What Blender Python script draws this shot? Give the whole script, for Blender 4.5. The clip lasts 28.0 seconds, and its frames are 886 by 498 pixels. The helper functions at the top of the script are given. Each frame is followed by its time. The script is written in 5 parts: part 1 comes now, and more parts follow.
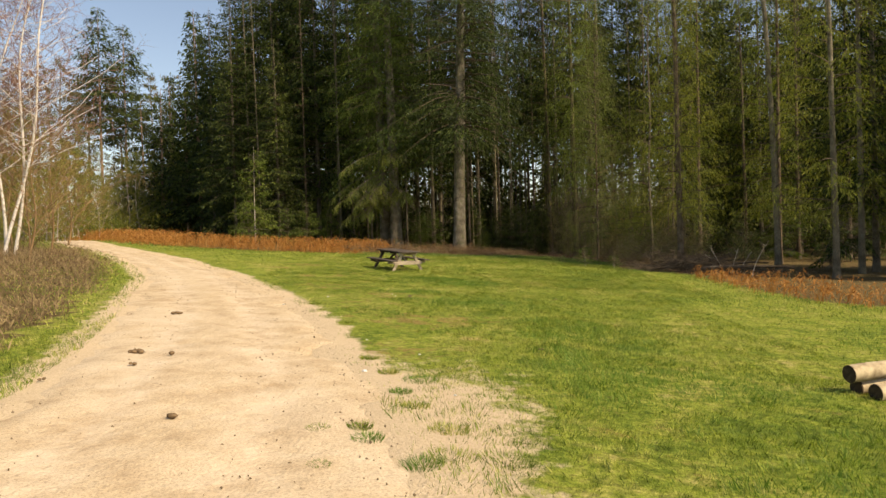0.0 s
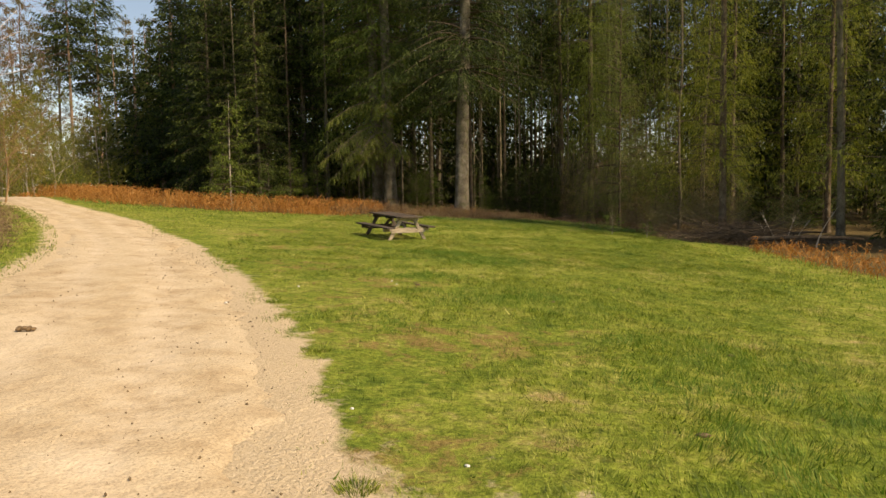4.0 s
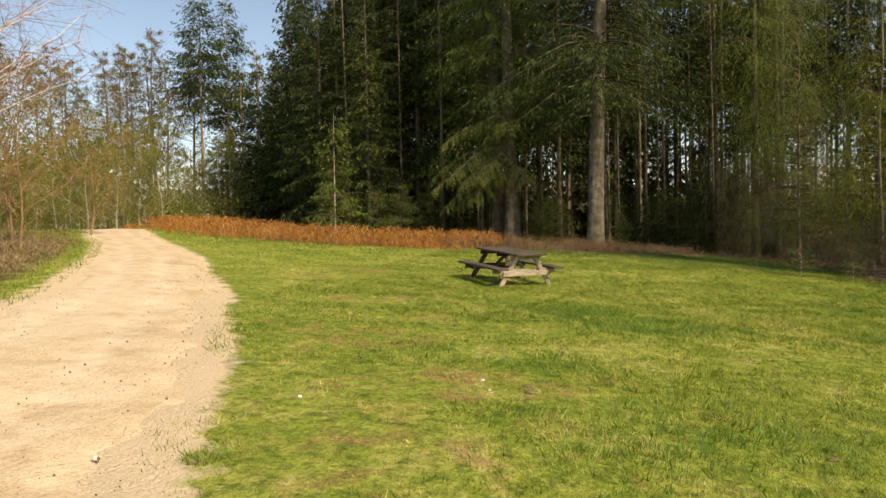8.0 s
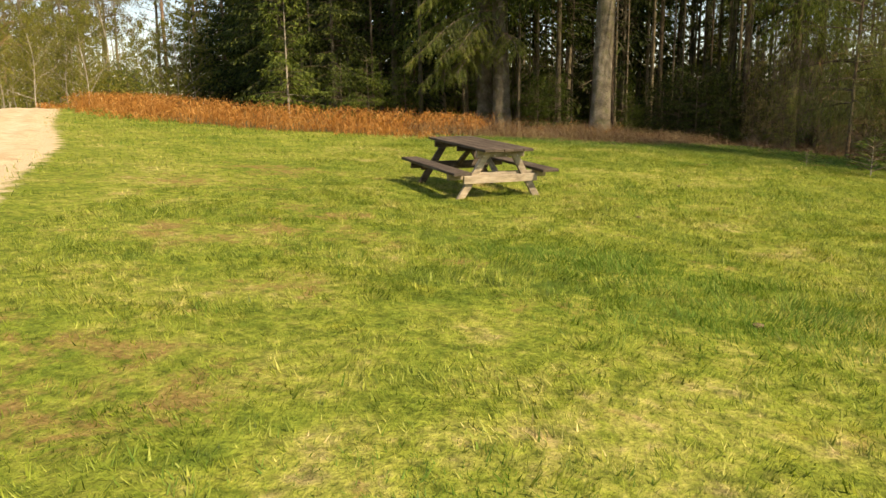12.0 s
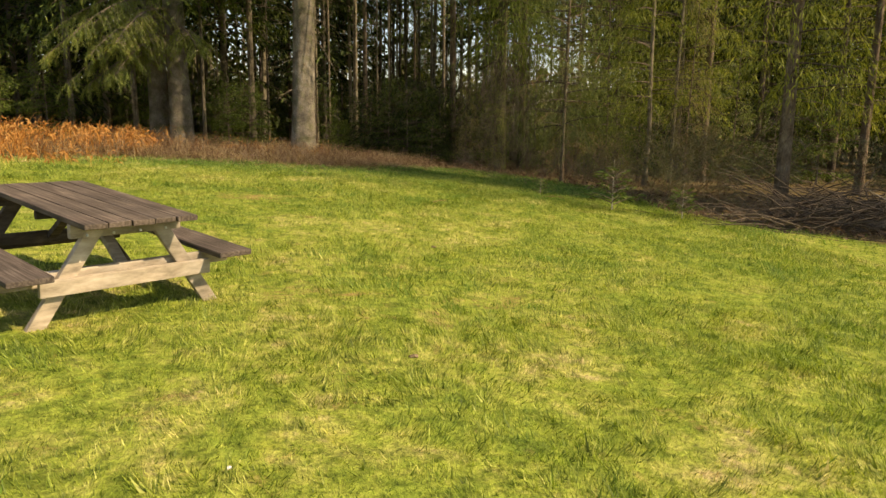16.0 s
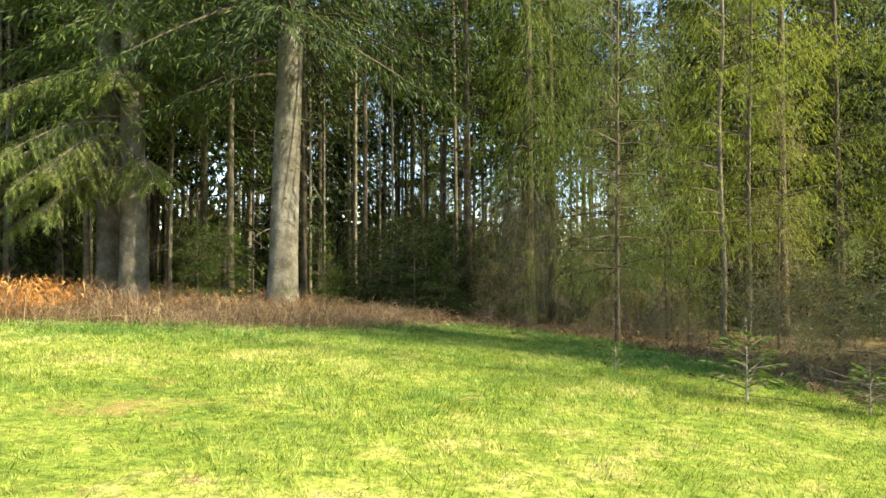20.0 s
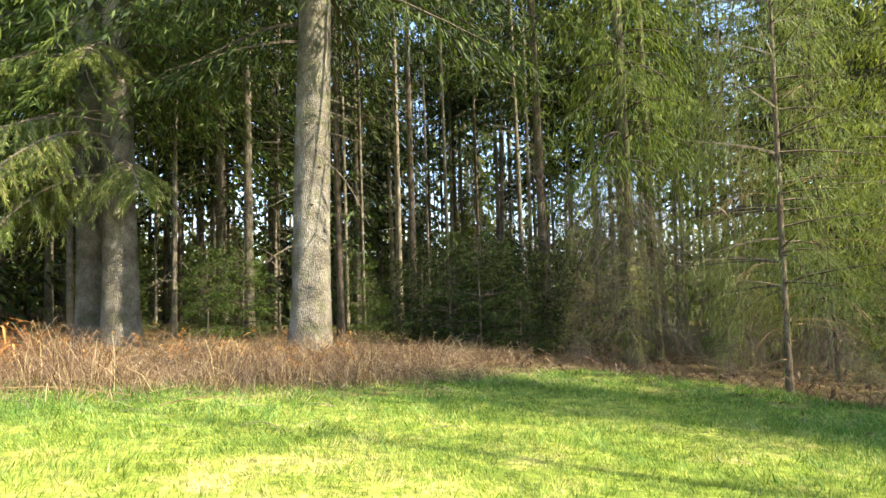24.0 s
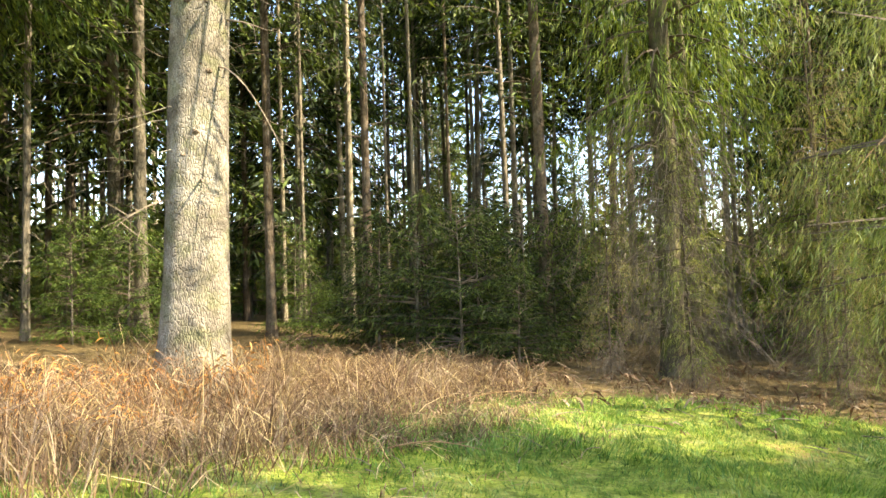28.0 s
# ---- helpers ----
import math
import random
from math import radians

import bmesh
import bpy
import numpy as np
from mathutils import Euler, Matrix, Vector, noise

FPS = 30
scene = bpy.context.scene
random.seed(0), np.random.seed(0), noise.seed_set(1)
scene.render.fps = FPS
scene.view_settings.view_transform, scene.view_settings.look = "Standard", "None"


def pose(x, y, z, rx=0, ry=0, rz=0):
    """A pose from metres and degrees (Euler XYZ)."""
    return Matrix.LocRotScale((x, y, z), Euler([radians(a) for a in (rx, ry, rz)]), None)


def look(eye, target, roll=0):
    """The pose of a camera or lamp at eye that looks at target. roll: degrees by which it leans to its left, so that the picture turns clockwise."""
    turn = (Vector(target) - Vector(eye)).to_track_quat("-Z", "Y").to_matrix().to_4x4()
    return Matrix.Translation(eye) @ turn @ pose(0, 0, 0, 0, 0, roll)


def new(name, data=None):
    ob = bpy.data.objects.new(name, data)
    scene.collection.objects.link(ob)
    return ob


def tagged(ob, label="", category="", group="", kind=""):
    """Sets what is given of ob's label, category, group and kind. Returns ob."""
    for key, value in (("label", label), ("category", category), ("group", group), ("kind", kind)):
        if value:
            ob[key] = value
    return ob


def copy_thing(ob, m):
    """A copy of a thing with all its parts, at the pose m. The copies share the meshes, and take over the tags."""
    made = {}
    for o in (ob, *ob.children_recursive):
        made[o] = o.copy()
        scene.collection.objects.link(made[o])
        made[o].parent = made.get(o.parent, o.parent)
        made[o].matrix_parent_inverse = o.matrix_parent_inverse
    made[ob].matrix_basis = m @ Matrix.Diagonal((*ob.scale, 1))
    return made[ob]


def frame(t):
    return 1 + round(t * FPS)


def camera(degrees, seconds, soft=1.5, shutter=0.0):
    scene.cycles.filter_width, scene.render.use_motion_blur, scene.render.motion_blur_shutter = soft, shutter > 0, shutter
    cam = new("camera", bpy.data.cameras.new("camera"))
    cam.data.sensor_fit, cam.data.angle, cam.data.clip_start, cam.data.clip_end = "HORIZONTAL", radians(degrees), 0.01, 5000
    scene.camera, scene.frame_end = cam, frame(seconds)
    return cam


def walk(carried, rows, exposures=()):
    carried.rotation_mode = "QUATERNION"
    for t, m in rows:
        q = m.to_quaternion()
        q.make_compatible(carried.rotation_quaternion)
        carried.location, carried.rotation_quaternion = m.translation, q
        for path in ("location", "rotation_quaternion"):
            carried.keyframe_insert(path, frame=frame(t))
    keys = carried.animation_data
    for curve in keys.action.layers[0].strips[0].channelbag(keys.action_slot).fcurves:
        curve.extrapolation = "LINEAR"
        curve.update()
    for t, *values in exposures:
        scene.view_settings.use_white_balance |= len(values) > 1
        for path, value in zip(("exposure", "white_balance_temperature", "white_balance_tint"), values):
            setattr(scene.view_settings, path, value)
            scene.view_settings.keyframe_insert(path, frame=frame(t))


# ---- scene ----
cam = camera(64.8, 28.0)
PATH = [
    (0, (1.214, -0.717, 1.308), (1.101, 1.279, 1.269), -1.7),
    (0.5, (1.163, -0.079, 1.359), (1.17, 1.921, 1.375), -1.6),
    (1, (1.001, 0.561, 1.308), (0.765, 2.547, 1.295), -1.0),
    (1.5, (0.913, 1.199, 1.303), (0.775, 3.194, 1.282), -1.1),
    (2, (0.71, 1.854, 1.298), (0.569, 3.845, 1.171), -0.7),
    (2.5, (0.631, 2.506, 1.314), (0.471, 4.488, 1.099), -5.4),
    (3, (0.626, 3.137, 1.342), (0.65, 5.116, 1.061), -3.2),
    (3.5, (0.482, 3.72, 1.362), (0.464, 5.706, 1.127), -0.5),
    (4, (0.41, 4.336, 1.372), (0.32, 6.328, 1.217), -1.0),
    (4.5, (0.369, 4.985, 1.372), (0.191, 6.977, 1.313), -0.8),
    (6.5, (0.279, 7.813, 1.219), (-0.08, 9.774, 1.055), -1.2),
    (7, (0.127, 8.535, 1.234), (-0.249, 10.492, 1.057), -1.5),
    (7.5, (0.067, 9.188, 1.297), (-0.372, 11.13, 1.102), -2.6),
    (8, (0.102, 9.833, 1.333), (-0.348, 11.781, 1.274), -1.2),
    (8.5, (0.115, 10.46, 1.293), (-0.311, 12.412, 1.371), -0.2),
    (9, (0.147, 11.162, 1.276), (-0.236, 13.121, 1.388), -0.1),
    (9.5, (0.135, 11.883, 1.264), (-0.244, 13.846, 1.327), -0.5),
    (10, (0.06, 12.598, 1.269), (-0.377, 14.546, 1.152), -0.1),
    (10.5, (-0.004, 13.309, 1.252), (-0.502, 15.231, 1.013), -0.3),
    (11, (-0.076, 13.982, 1.243), (-0.579, 15.895, 0.949), -0.4),
    (11.5, (-0.091, 14.643, 1.239), (-0.535, 16.563, 0.899), -1.2),
    (13.5, (-0.475, 17.161, 1.34), (-0.924, 19.054, 0.876), 0.3),
    (14, (-0.477, 17.782, 1.322), (-0.715, 19.714, 0.864), -0.3),
    (14.5, (-0.501, 18.388, 1.305), (-0.628, 20.327, 0.834), -1.4),
    (15, (-0.465, 18.93, 1.357), (-0.406, 20.862, 0.844), -2.9),
    (15.5, (-0.41, 19.504, 1.402), (-0.133, 21.427, 0.927), -0.6),
    (16, (-0.376, 20.12, 1.4), (0.014, 22.049, 1.044), 0.7),
    (16.5, (-0.153, 20.812, 1.409), (0.377, 22.72, 1.13), 0.2),
    (17, (0.038, 21.493, 1.405), (0.631, 23.4, 1.294), 0.6),
    (17.5, (0.201, 22.152, 1.404), (0.796, 24.06, 1.34), -0.4),
    (18, (0.308, 22.864, 1.392), (0.781, 24.794, 1.163), -0.1),
    (18.5, (0.371, 23.563, 1.424), (0.781, 25.512, 1.25), -0.3),
    (19, (0.424, 24.271, 1.418), (0.879, 26.219, 1.428), -0.1),
    (19.5, (0.441, 25.07, 1.394), (0.798, 27.037, 1.447), 0.2),
    (20, (0.448, 25.795, 1.342), (0.823, 27.759, 1.4), -0.1),
    (20.5, (0.406, 26.591, 1.32), (0.769, 28.556, 1.403), 0.7),
    (22.5, (0.089, 29.051, 1.286), (0.584, 30.988, 1.325), -1.5),
    (23, (0.158, 29.731, 1.292), (0.58, 31.686, 1.322), -1.1),
    (23.5, (0.266, 30.414, 1.315), (0.631, 32.381, 1.311), -1.1),
    (24, (0.469, 31.111, 1.323), (0.743, 33.088, 1.463), -1.7),
    (24.5, (0.609, 31.801, 1.324), (0.892, 33.769, 1.54), -0.9),
    (25, (0.737, 32.467, 1.328), (1.152, 34.409, 1.567), -1.0),
    (25.5, (0.801, 33.202, 1.328), (1.3, 35.131, 1.5), -0.5),
    (26, (0.831, 33.88, 1.357), (1.301, 35.818, 1.511), -0.8),
    (26.5, (0.854, 34.549, 1.353), (1.3, 36.494, 1.491), -0.5),
    (27, (0.842, 35.247, 1.335), (1.181, 37.212, 1.483), -0.1),
    (27.5, (0.962, 35.896, 1.319), (1.352, 37.853, 1.456), -1.2),
    (28, (1.095, 36.555, 1.332), (1.483, 38.514, 1.431), -1.8),
]
EXPOSURES = [(0, 0.33, 7750, 15), (1, 0.52, 7600, 14), (2, 0.52, 7750, 14), (3, 0.10, 8100, 14), (4, 0.16, 8100, 15), (8, 0.38, 7700, 13), (9, 0.84, 7650, 13), (10, 1.09, 7550, 18), (11, 0.66, 8000, 16), (14, 0.62, 8400, 11), (15, 0.65, 8450, 12), (16, 0.77, 8300, 15), (17, 1.03, 8100, 11), (18, 1.38, 7700, 7), (19, 1.42, 7550, 5), (20, 1.75, 6700, 3), (23, 2.05, 6350, 10), (24, 2.15, 6350, 10), (25, 2.58, 6650, 9), (28, 2.66, 6950, 10)]
walk(cam, [(t, look(eye, target, roll)) for t, eye, target, roll in PATH], EXPOSURES)


# ---------- light ----------
SUN_DIR = Vector((0.87, -0.48, 0.93)).normalized()      # towards the sun
world = bpy.data.worlds.new("sky")
scene.world = world
world.use_nodes = True
wn = world.node_tree.nodes
sky = wn.new("ShaderNodeTexSky")
sky.sky_type = "NISHITA"
sky.sun_disc = False
sky.sun_elevation = math.asin(SUN_DIR.z)
sky.sun_rotation = math.atan2(SUN_DIR.x, SUN_DIR.y)
sky.air_density, sky.dust_density, sky.ozone_density = 1.0, 0.6, 1.0
wn["Background"].inputs["Strength"].default_value = 0.135
world.node_tree.links.new(sky.outputs["Color"], wn["Background"].inputs["Color"])
sun_data = bpy.data.lights.new("sun", "SUN")
sun_data.energy, sun_data.angle, sun_data.color = 5.0, radians(0.5), (1.0, 0.90, 0.73)
sun = new("sun", sun_data)
sun.matrix_world = look(SUN_DIR * 200, (0, 0, 0))


# ---------- materials ----------
class Mat:
    """A small builder for node materials."""

    def __init__(self, name, rough=0.8, spec=0.25):
        self.m = bpy.data.materials.new(name)
        self.m.use_nodes = True
        self.t = self.m.node_tree
        self.b = self.t.nodes["Principled BSDF"]
        self.b.inputs["Roughness"].default_value = rough
        self.b.inputs["Specular IOR Level"].default_value = spec
        self.geo = self.t.nodes.new("ShaderNodeNewGeometry")
        self.tex = self.t.nodes.new("ShaderNodeTexCoord")

    def link(self, a, b):
        self.t.links.new(a, b)

    def noise(self, scale, detail=3.0, rough=0.6, stretch=None, world=True, distort=0.0):
        n = self.t.nodes.new("ShaderNodeTexNoise")
        n.inputs["Scale"].default_value = scale
        n.inputs["Detail"].default_value = detail
        n.inputs["Roughness"].default_value = rough
        n.inputs["Distortion"].default_value = distort
        src = self.geo.outputs["Position"] if world else self.tex.outputs["Object"]
        if stretch:
            mp = self.t.nodes.new("ShaderNodeMapping")
            mp.inputs["Scale"].default_value = stretch
            self.link(src, mp.inputs["Vector"])
            src = mp.outputs["Vector"]
        self.link(src, n.inputs["Vector"])
        return n.outputs["Fac"]

    def voronoi(self, scale, stretch=None, world=False, feature="F1", out="Distance"):
        n = self.t.nodes.new("ShaderNodeTexVoronoi")
        n.feature = feature
        n.inputs["Scale"].default_value = scale
        src = self.geo.outputs["Position"] if world else self.tex.outputs["Object"]
        if stretch:
            mp = self.t.nodes.new("ShaderNodeMapping")
            mp.inputs["Scale"].default_value = stretch
            self.link(src, mp.inputs["Vector"])
            src = mp.outputs["Vector"]
        self.link(src, n.inputs["Vector"])
        return n.outputs[out]

    def island(self):
        return self.geo.outputs["Random Per Island"]

    def obj_random(self):
        return self.t.nodes.new("ShaderNodeObjectInfo").outputs["Random"]

    def ramp(self, fac, stops):
        r = self.t.nodes.new("ShaderNodeValToRGB")
        els = r.color_ramp.elements
        while len(els) < len(stops):
            els.new(0.5)
        for e, (p, c) in zip(els, stops):
            e.position, e.color = p, (*c, 1) if len(c) == 3 else c
        self.link(fac, r.inputs["Fac"])
        return r.outputs["Color"]

    def mix(self, a, b, fac, kind="MIX"):
        n = self.t.nodes.new("ShaderNodeMix")
        n.data_type, n.blend_type = "RGBA", kind
        for key, v in ((0, fac), (6, a), (7, b)):
            if isinstance(v, (int, float)):
                n.inputs[key].default_value = v
            elif isinstance(v, tuple):
                n.inputs[key].default_value = (*v, 1)
            else:
                self.link(v, n.inputs[key])
        return n.outputs[2]

    def math(self, op, a, b=0.0, c=None):
        n = self.t.nodes.new("ShaderNodeMath")
        n.operation = op
        n.use_clamp = False
        for i, v in enumerate((a, b) if c is None else (a, b, c)):
            if isinstance(v, (int, float)):
                n.inputs[i].default_value = v
            else:
                self.link(v, n.inputs[i])
        return n.outputs[0]

    def step(self, v, lo, hi):
        n = self.t.nodes.new("ShaderNodeMapRange")
        n.inputs["From Min"].default_value, n.inputs["From Max"].default_value = lo, hi
        self.link(v, n.inputs["Value"])
        return n.outputs["Result"]

    def bump(self, height, strength=0.5, distance=0.02):
        n = self.t.nodes.new("ShaderNodeBump")
        n.inputs["Strength"].default_value, n.inputs["Distance"].default_value = strength, distance
        self.link(height, n.inputs["Height"])
        self.link(n.outputs["Normal"], self.b.inputs["Normal"])

    def color(self, c):
        if isinstance(c, tuple):
            self.b.inputs["Base Color"].default_value = (*c, 1)
        else:
            self.link(c, self.b.inputs["Base Color"])
        self.c = c
        return self

    def leafy(self, amount=0.35, boost=(1.15, 1.2, 0.6)):
        """Lets part of the light through thin leaves."""
        tr = self.t.nodes.new("ShaderNodeBsdfTranslucent")
        self.link(self.mix(self.c, boost, 1.0, "MULTIPLY"), tr.inputs["Color"])
        mx = self.t.nodes.new("ShaderNodeMixShader")
        mx.inputs[0].default_value = amount
        self.link(self.b.outputs[0], mx.inputs[1])
        self.link(tr.outputs[0], mx.inputs[2])
        self.link(mx.outputs[0], self.t.nodes["Material Output"].inputs["Surface"])
        return self


def turf_tone(m):
    """Green, mossy yellow and straw tones of the meadow, in patches of a hand's width to some metres."""
    broad, mid, small = m.noise(0.26, 3, 0.6), m.noise(1.15, 6, 0.7, distort=0.3), m.noise(5.5, 4, 0.7)
    t = m.math("ADD", m.math("MULTIPLY", broad, 0.42), m.math("ADD", m.math("MULTIPLY", mid, 0.75), m.math("MULTIPLY", small, 0.6)))
    c = m.ramp(m.step(t, 0.55, 1.19), [(0.12, (0.085, 0.145, 0.022)), (0.36, (0.17, 0.23, 0.032)), (0.54, (0.238, 0.285, 0.045)), (0.70, (0.33, 0.34, 0.082)), (0.85, (0.425, 0.365, 0.15)), (0.98, (0.42, 0.295, 0.13))])
    c = m.mix(c, m.ramp(m.noise(8.5, 3, 0.65), [(0.34, (0.55, 0.60, 0.55)), (0.5, (1, 1, 1)), (0.66, (1.2, 1.18, 1.2))]), 1.0, "MULTIPLY")
    moss = m.step(m.noise(1.5, 5, 0.72, distort=0.5), 0.60, 0.72)
    return m.mix(c, (0.38, 0.37, 0.05), m.math("MULTIPLY", moss, 0.42))


def mat_grass(name, tint=(1.0, 1.0, 1.0)):
    m = Mat(name, 0.6, 0.3)
    c = m.mix(turf_tone(m), m.ramp(m.island(), [(0.0, (0.34, 0.40, 0.30)), (0.4, (0.78, 0.84, 0.70)), (0.82, (1.3, 1.25, 1.1)), (0.93, (1.9, 1.65, 2.5))]), 1.0, "MULTIPLY")
    m.color(m.mix(c, tint, 1.0, "MULTIPLY"))
    m.leafy(0.35, (1.05, 1.15, 0.6))
    return m.m


def mat_turf():
    m = Mat("turf", 0.95, 0.1)
    mid, fine = m.noise(1.3, 4, 0.65), m.noise(26, 4, 0.75)
    thatch = m.ramp(fine, [(0.28, (0.42, 0.41, 0.37)), (0.5, (0.85, 0.84, 0.8)), (0.72, (1.25, 1.2, 1.15))])
    bare = m.t.nodes.new("ShaderNodeAttribute")
    bare.attribute_name = "bare"
    soil = m.ramp(m.noise(30, 4), [(0.3, (0.13, 0.075, 0.03)), (0.5, (0.25, 0.15, 0.06)), (0.7, (0.38, 0.25, 0.11))])
    c = m.mix(turf_tone(m), thatch, 1.0, "MULTIPLY")
    c = m.mix(c, soil, m.math("MULTIPLY", m.step(m.math("ADD", m.noise(2.3, 6, 0.75, distort=0.6), m.math("MULTIPLY", bare.outputs["Fac"], 0.16)), 0.59, 0.72), 0.75))
    litter = m.ramp(m.noise(9, 5, 0.7), [(0.3, (0.05, 0.035, 0.015)), (0.55, (0.14, 0.10, 0.042)), (0.8, (0.27, 0.21, 0.10))])
    wood = m.t.nodes.new("ShaderNodeAttribute")
    wood.attribute_name = "wood"
    c = m.mix(c, litter, m.step(m.math("ADD", wood.outputs["Fac"], m.math("MULTIPLY", mid, 0.5)), 0.62, 0.85))
    sand = m.t.nodes.new("ShaderNodeAttribute")
    sand.attribute_name = "sand"
    grit = m.ramp(m.noise(40, 4, 0.7), [(0.3, (0.50, 0.385, 0.24)), (0.55, (0.60, 0.475, 0.31)), (0.75, (0.70, 0.58, 0.41))])
    c = m.mix(c, grit, m.step(m.math("ADD", sand.outputs["Fac"], m.math("MULTIPLY", m.noise(3.3, 5, 0.7), 0.9)), 0.70, 0.88))
    m.color(c)
    m.bump(m.math("ADD", fine, m.math("MULTIPLY", mid, 1.5)), 0.9, 0.04)
    return m.m


def mat_gravel():
    m = Mat("sandy_gravel", 0.95, 0.1)
    big, mid, fine = m.noise(0.35, 3), m.noise(2.2, 4, 0.65), m.noise(55, 3, 0.7)
    c = m.ramp(mid, [(0.3, (0.41, 0.305, 0.185)), (0.52, (0.52, 0.41, 0.265)), (0.75, (0.59, 0.485, 0.335))])
    c = m.mix(c, (0.62, 0.52, 0.375), m.math("MULTIPLY", m.step(big, 0.45, 0.65), 0.5))
    grit = m.ramp(fine, [(0.3, (0.55, 0.50, 0.44)), (0.5, (0.95, 0.95, 0.95)), (0.72, (1.15, 1.12, 1.08))])
    c = m.mix(c, grit, 0.8, "MULTIPLY")
    rut = m.t.nodes.new("ShaderNodeAttribute")
    rut.attribute_name = "rut"
    c = m.mix(c, (0.66, 0.55, 0.41), m.math("MULTIPLY", m.math("MULTIPLY", rut.outputs["Fac"], m.step(mid, 0.3, 0.6)), 0.4))
    peb = m.voronoi(22, world=True)
    c = m.mix(c, (0.30, 0.22, 0.15), m.math("MULTIPLY", m.step(m.noise(6.5, 4, 0.75), 0.62, 0.72), 0.55))
    m.color(c)
    m.bump(m.math("ADD", m.math("MULTIPLY", m.noise(7, 4, 0.7), 1.6), m.math("ADD", m.math("MULTIPLY", fine, 0.35), m.math("MULTIPLY", peb, -0.25))), 0.55, 0.03)
    return m.m


def mat_bark(name, dark, mid, light, plates=9.0, moss=0.0, stretch=(1, 1, 0.22)):
    m = Mat(name, 0.92, 0.12)
    v = m.voronoi(plates, stretch, feature="DISTANCE_TO_EDGE")
    n, fine = m.noise(2.0, 4, 0.6, world=False), m.noise(38, 4, 0.7, (1, 1, 0.4), world=False)
    c = m.ramp(n, [(0.3, dark), (0.5, mid), (0.72, light)])
    c = m.mix(c, m.ramp(fine, [(0.3, (0.5, 0.48, 0.45)), (0.6, (1.1, 1.1, 1.1))]), 0.8, "MULTIPLY")
    c = m.mix(c, tuple(0.45 * x for x in dark), m.math("MULTIPLY", m.math("MULTIPLY", m.step(v, 0.12, 0.0), 0.75), m.step(m.noise(6, 4, 0.7, world=False), 0.44, 0.62)))
    c = m.mix(c, m.ramp(m.obj_random(), [(0, (0.75, 0.75, 0.78)), (1, (1.2, 1.15, 1.05))]), 0.8, "MULTIPLY")
    if moss:
        c = m.mix(c, (0.10, 0.12, 0.025), m.math("MULTIPLY", m.step(m.noise(3.1, 4, 0.6, world=False), 0.48, 0.62), moss))
    m.color(c)
    m.bump(m.math("ADD", m.math("MULTIPLY", m.step(v, 0.0, 0.18), 0.45), m.math("MULTIPLY", fine, 0.9)), 0.9, 0.03)
    return m.m


def mat_birch():
    m = Mat("birch_bark", 0.7, 0.25)
    band = m.noise(9, 4, 0.65, (0.6, 0.6, 4.0), world=False)
    c = m.ramp(band, [(0.30, (0.05, 0.04, 0.035)), (0.36, (0.42, 0.37, 0.31)), (0.5, (0.68, 0.63, 0.56))])
    m.color(c)
    m.bump(band, 0.3, 0.01)
    return m.m


def mat_leaf(name, stops, through_light=0.3, boost=(1.2, 1.25, 0.6), tint=0.5, patches=False):
    m = Mat(name, 0.65, 0.25)
    r = m.math("ADD", m.math("MULTIPLY", m.island(), 0.6 if not patches else 0.75), m.math("MULTIPLY", m.noise(0.8, 3) if not patches else m.noise(0.55, 5, 0.65), 0.45 if not patches else 0.62))
    if patches:
        r = m.math("SUBTRACT", r, 0.18)
    c = m.ramp(r, stops)
    c = m.mix(c, m.ramp(m.obj_random(), [(0, (0.75, 0.85, 0.9)), (1, (1.25, 1.12, 0.9))]), tint, "MULTIPLY")
    m.color(c)
    m.leafy(through_light, boost)
    return m.m


def mat_wood(name, dark, light, grain_axis=(0.6, 14, 14)):
    m = Mat(name, 0.75, 0.2)
    g = m.noise(4, 5, 0.65, grain_axis, world=False)
    s = m.noise(2.5, 3, 0.6, world=False)
    c = m.ramp(g, [(0.28, tuple(0.55 * x for x in dark)), (0.45, dark), (0.72, light)])
    c = m.mix(c, m.ramp(s, [(0.35, (0.65, 0.66, 0.64)), (0.65, (1.1, 1.08, 1.05))]), 0.9, "MULTIPLY")
    c = m.mix(c, m.ramp(m.obj_random(), [(0, (0.8, 0.8, 0.82)), (1, (1.15, 1.12, 1.08))]), 0.8, "MULTIPLY")
    m.color(c)
    m.bump(g, 0.5, 0.006)
    return m.m


def mat_plain(name, a, b, scale=12, rough=0.85, bump=0.4, world=False):
    m = Mat(name, rough, 0.2)
    n = m.noise(scale, 4, 0.65, world=world)
    m.color(m.ramp(n, [(0.3, a), (0.7, b)]))
    m.bump(n, bump, 0.01)
    return m.m


TURF, GRAVEL = mat_turf(), mat_gravel()
BARK_SPRUCE = mat_bark("spruce_bark", (0.10, 0.085, 0.06), (0.18, 0.155, 0.11), (0.28, 0.24, 0.175), 12)
BARK_PALE = mat_bark("pale_spruce_bark", (0.12, 0.105, 0.07), (0.22, 0.19, 0.13), (0.34, 0.30, 0.21), 16)
BARK_DARK = mat_bark("larch_bark", (0.075, 0.056, 0.036), (0.145, 0.11, 0.075), (0.26, 0.215, 0.155), 10)
BARK_OLD = mat_bark("old_spruce_bark", (0.085, 0.075, 0.055), (0.19, 0.168, 0.13), (0.345, 0.315, 0.255), 28, 0.3, (1, 1, 0.42))
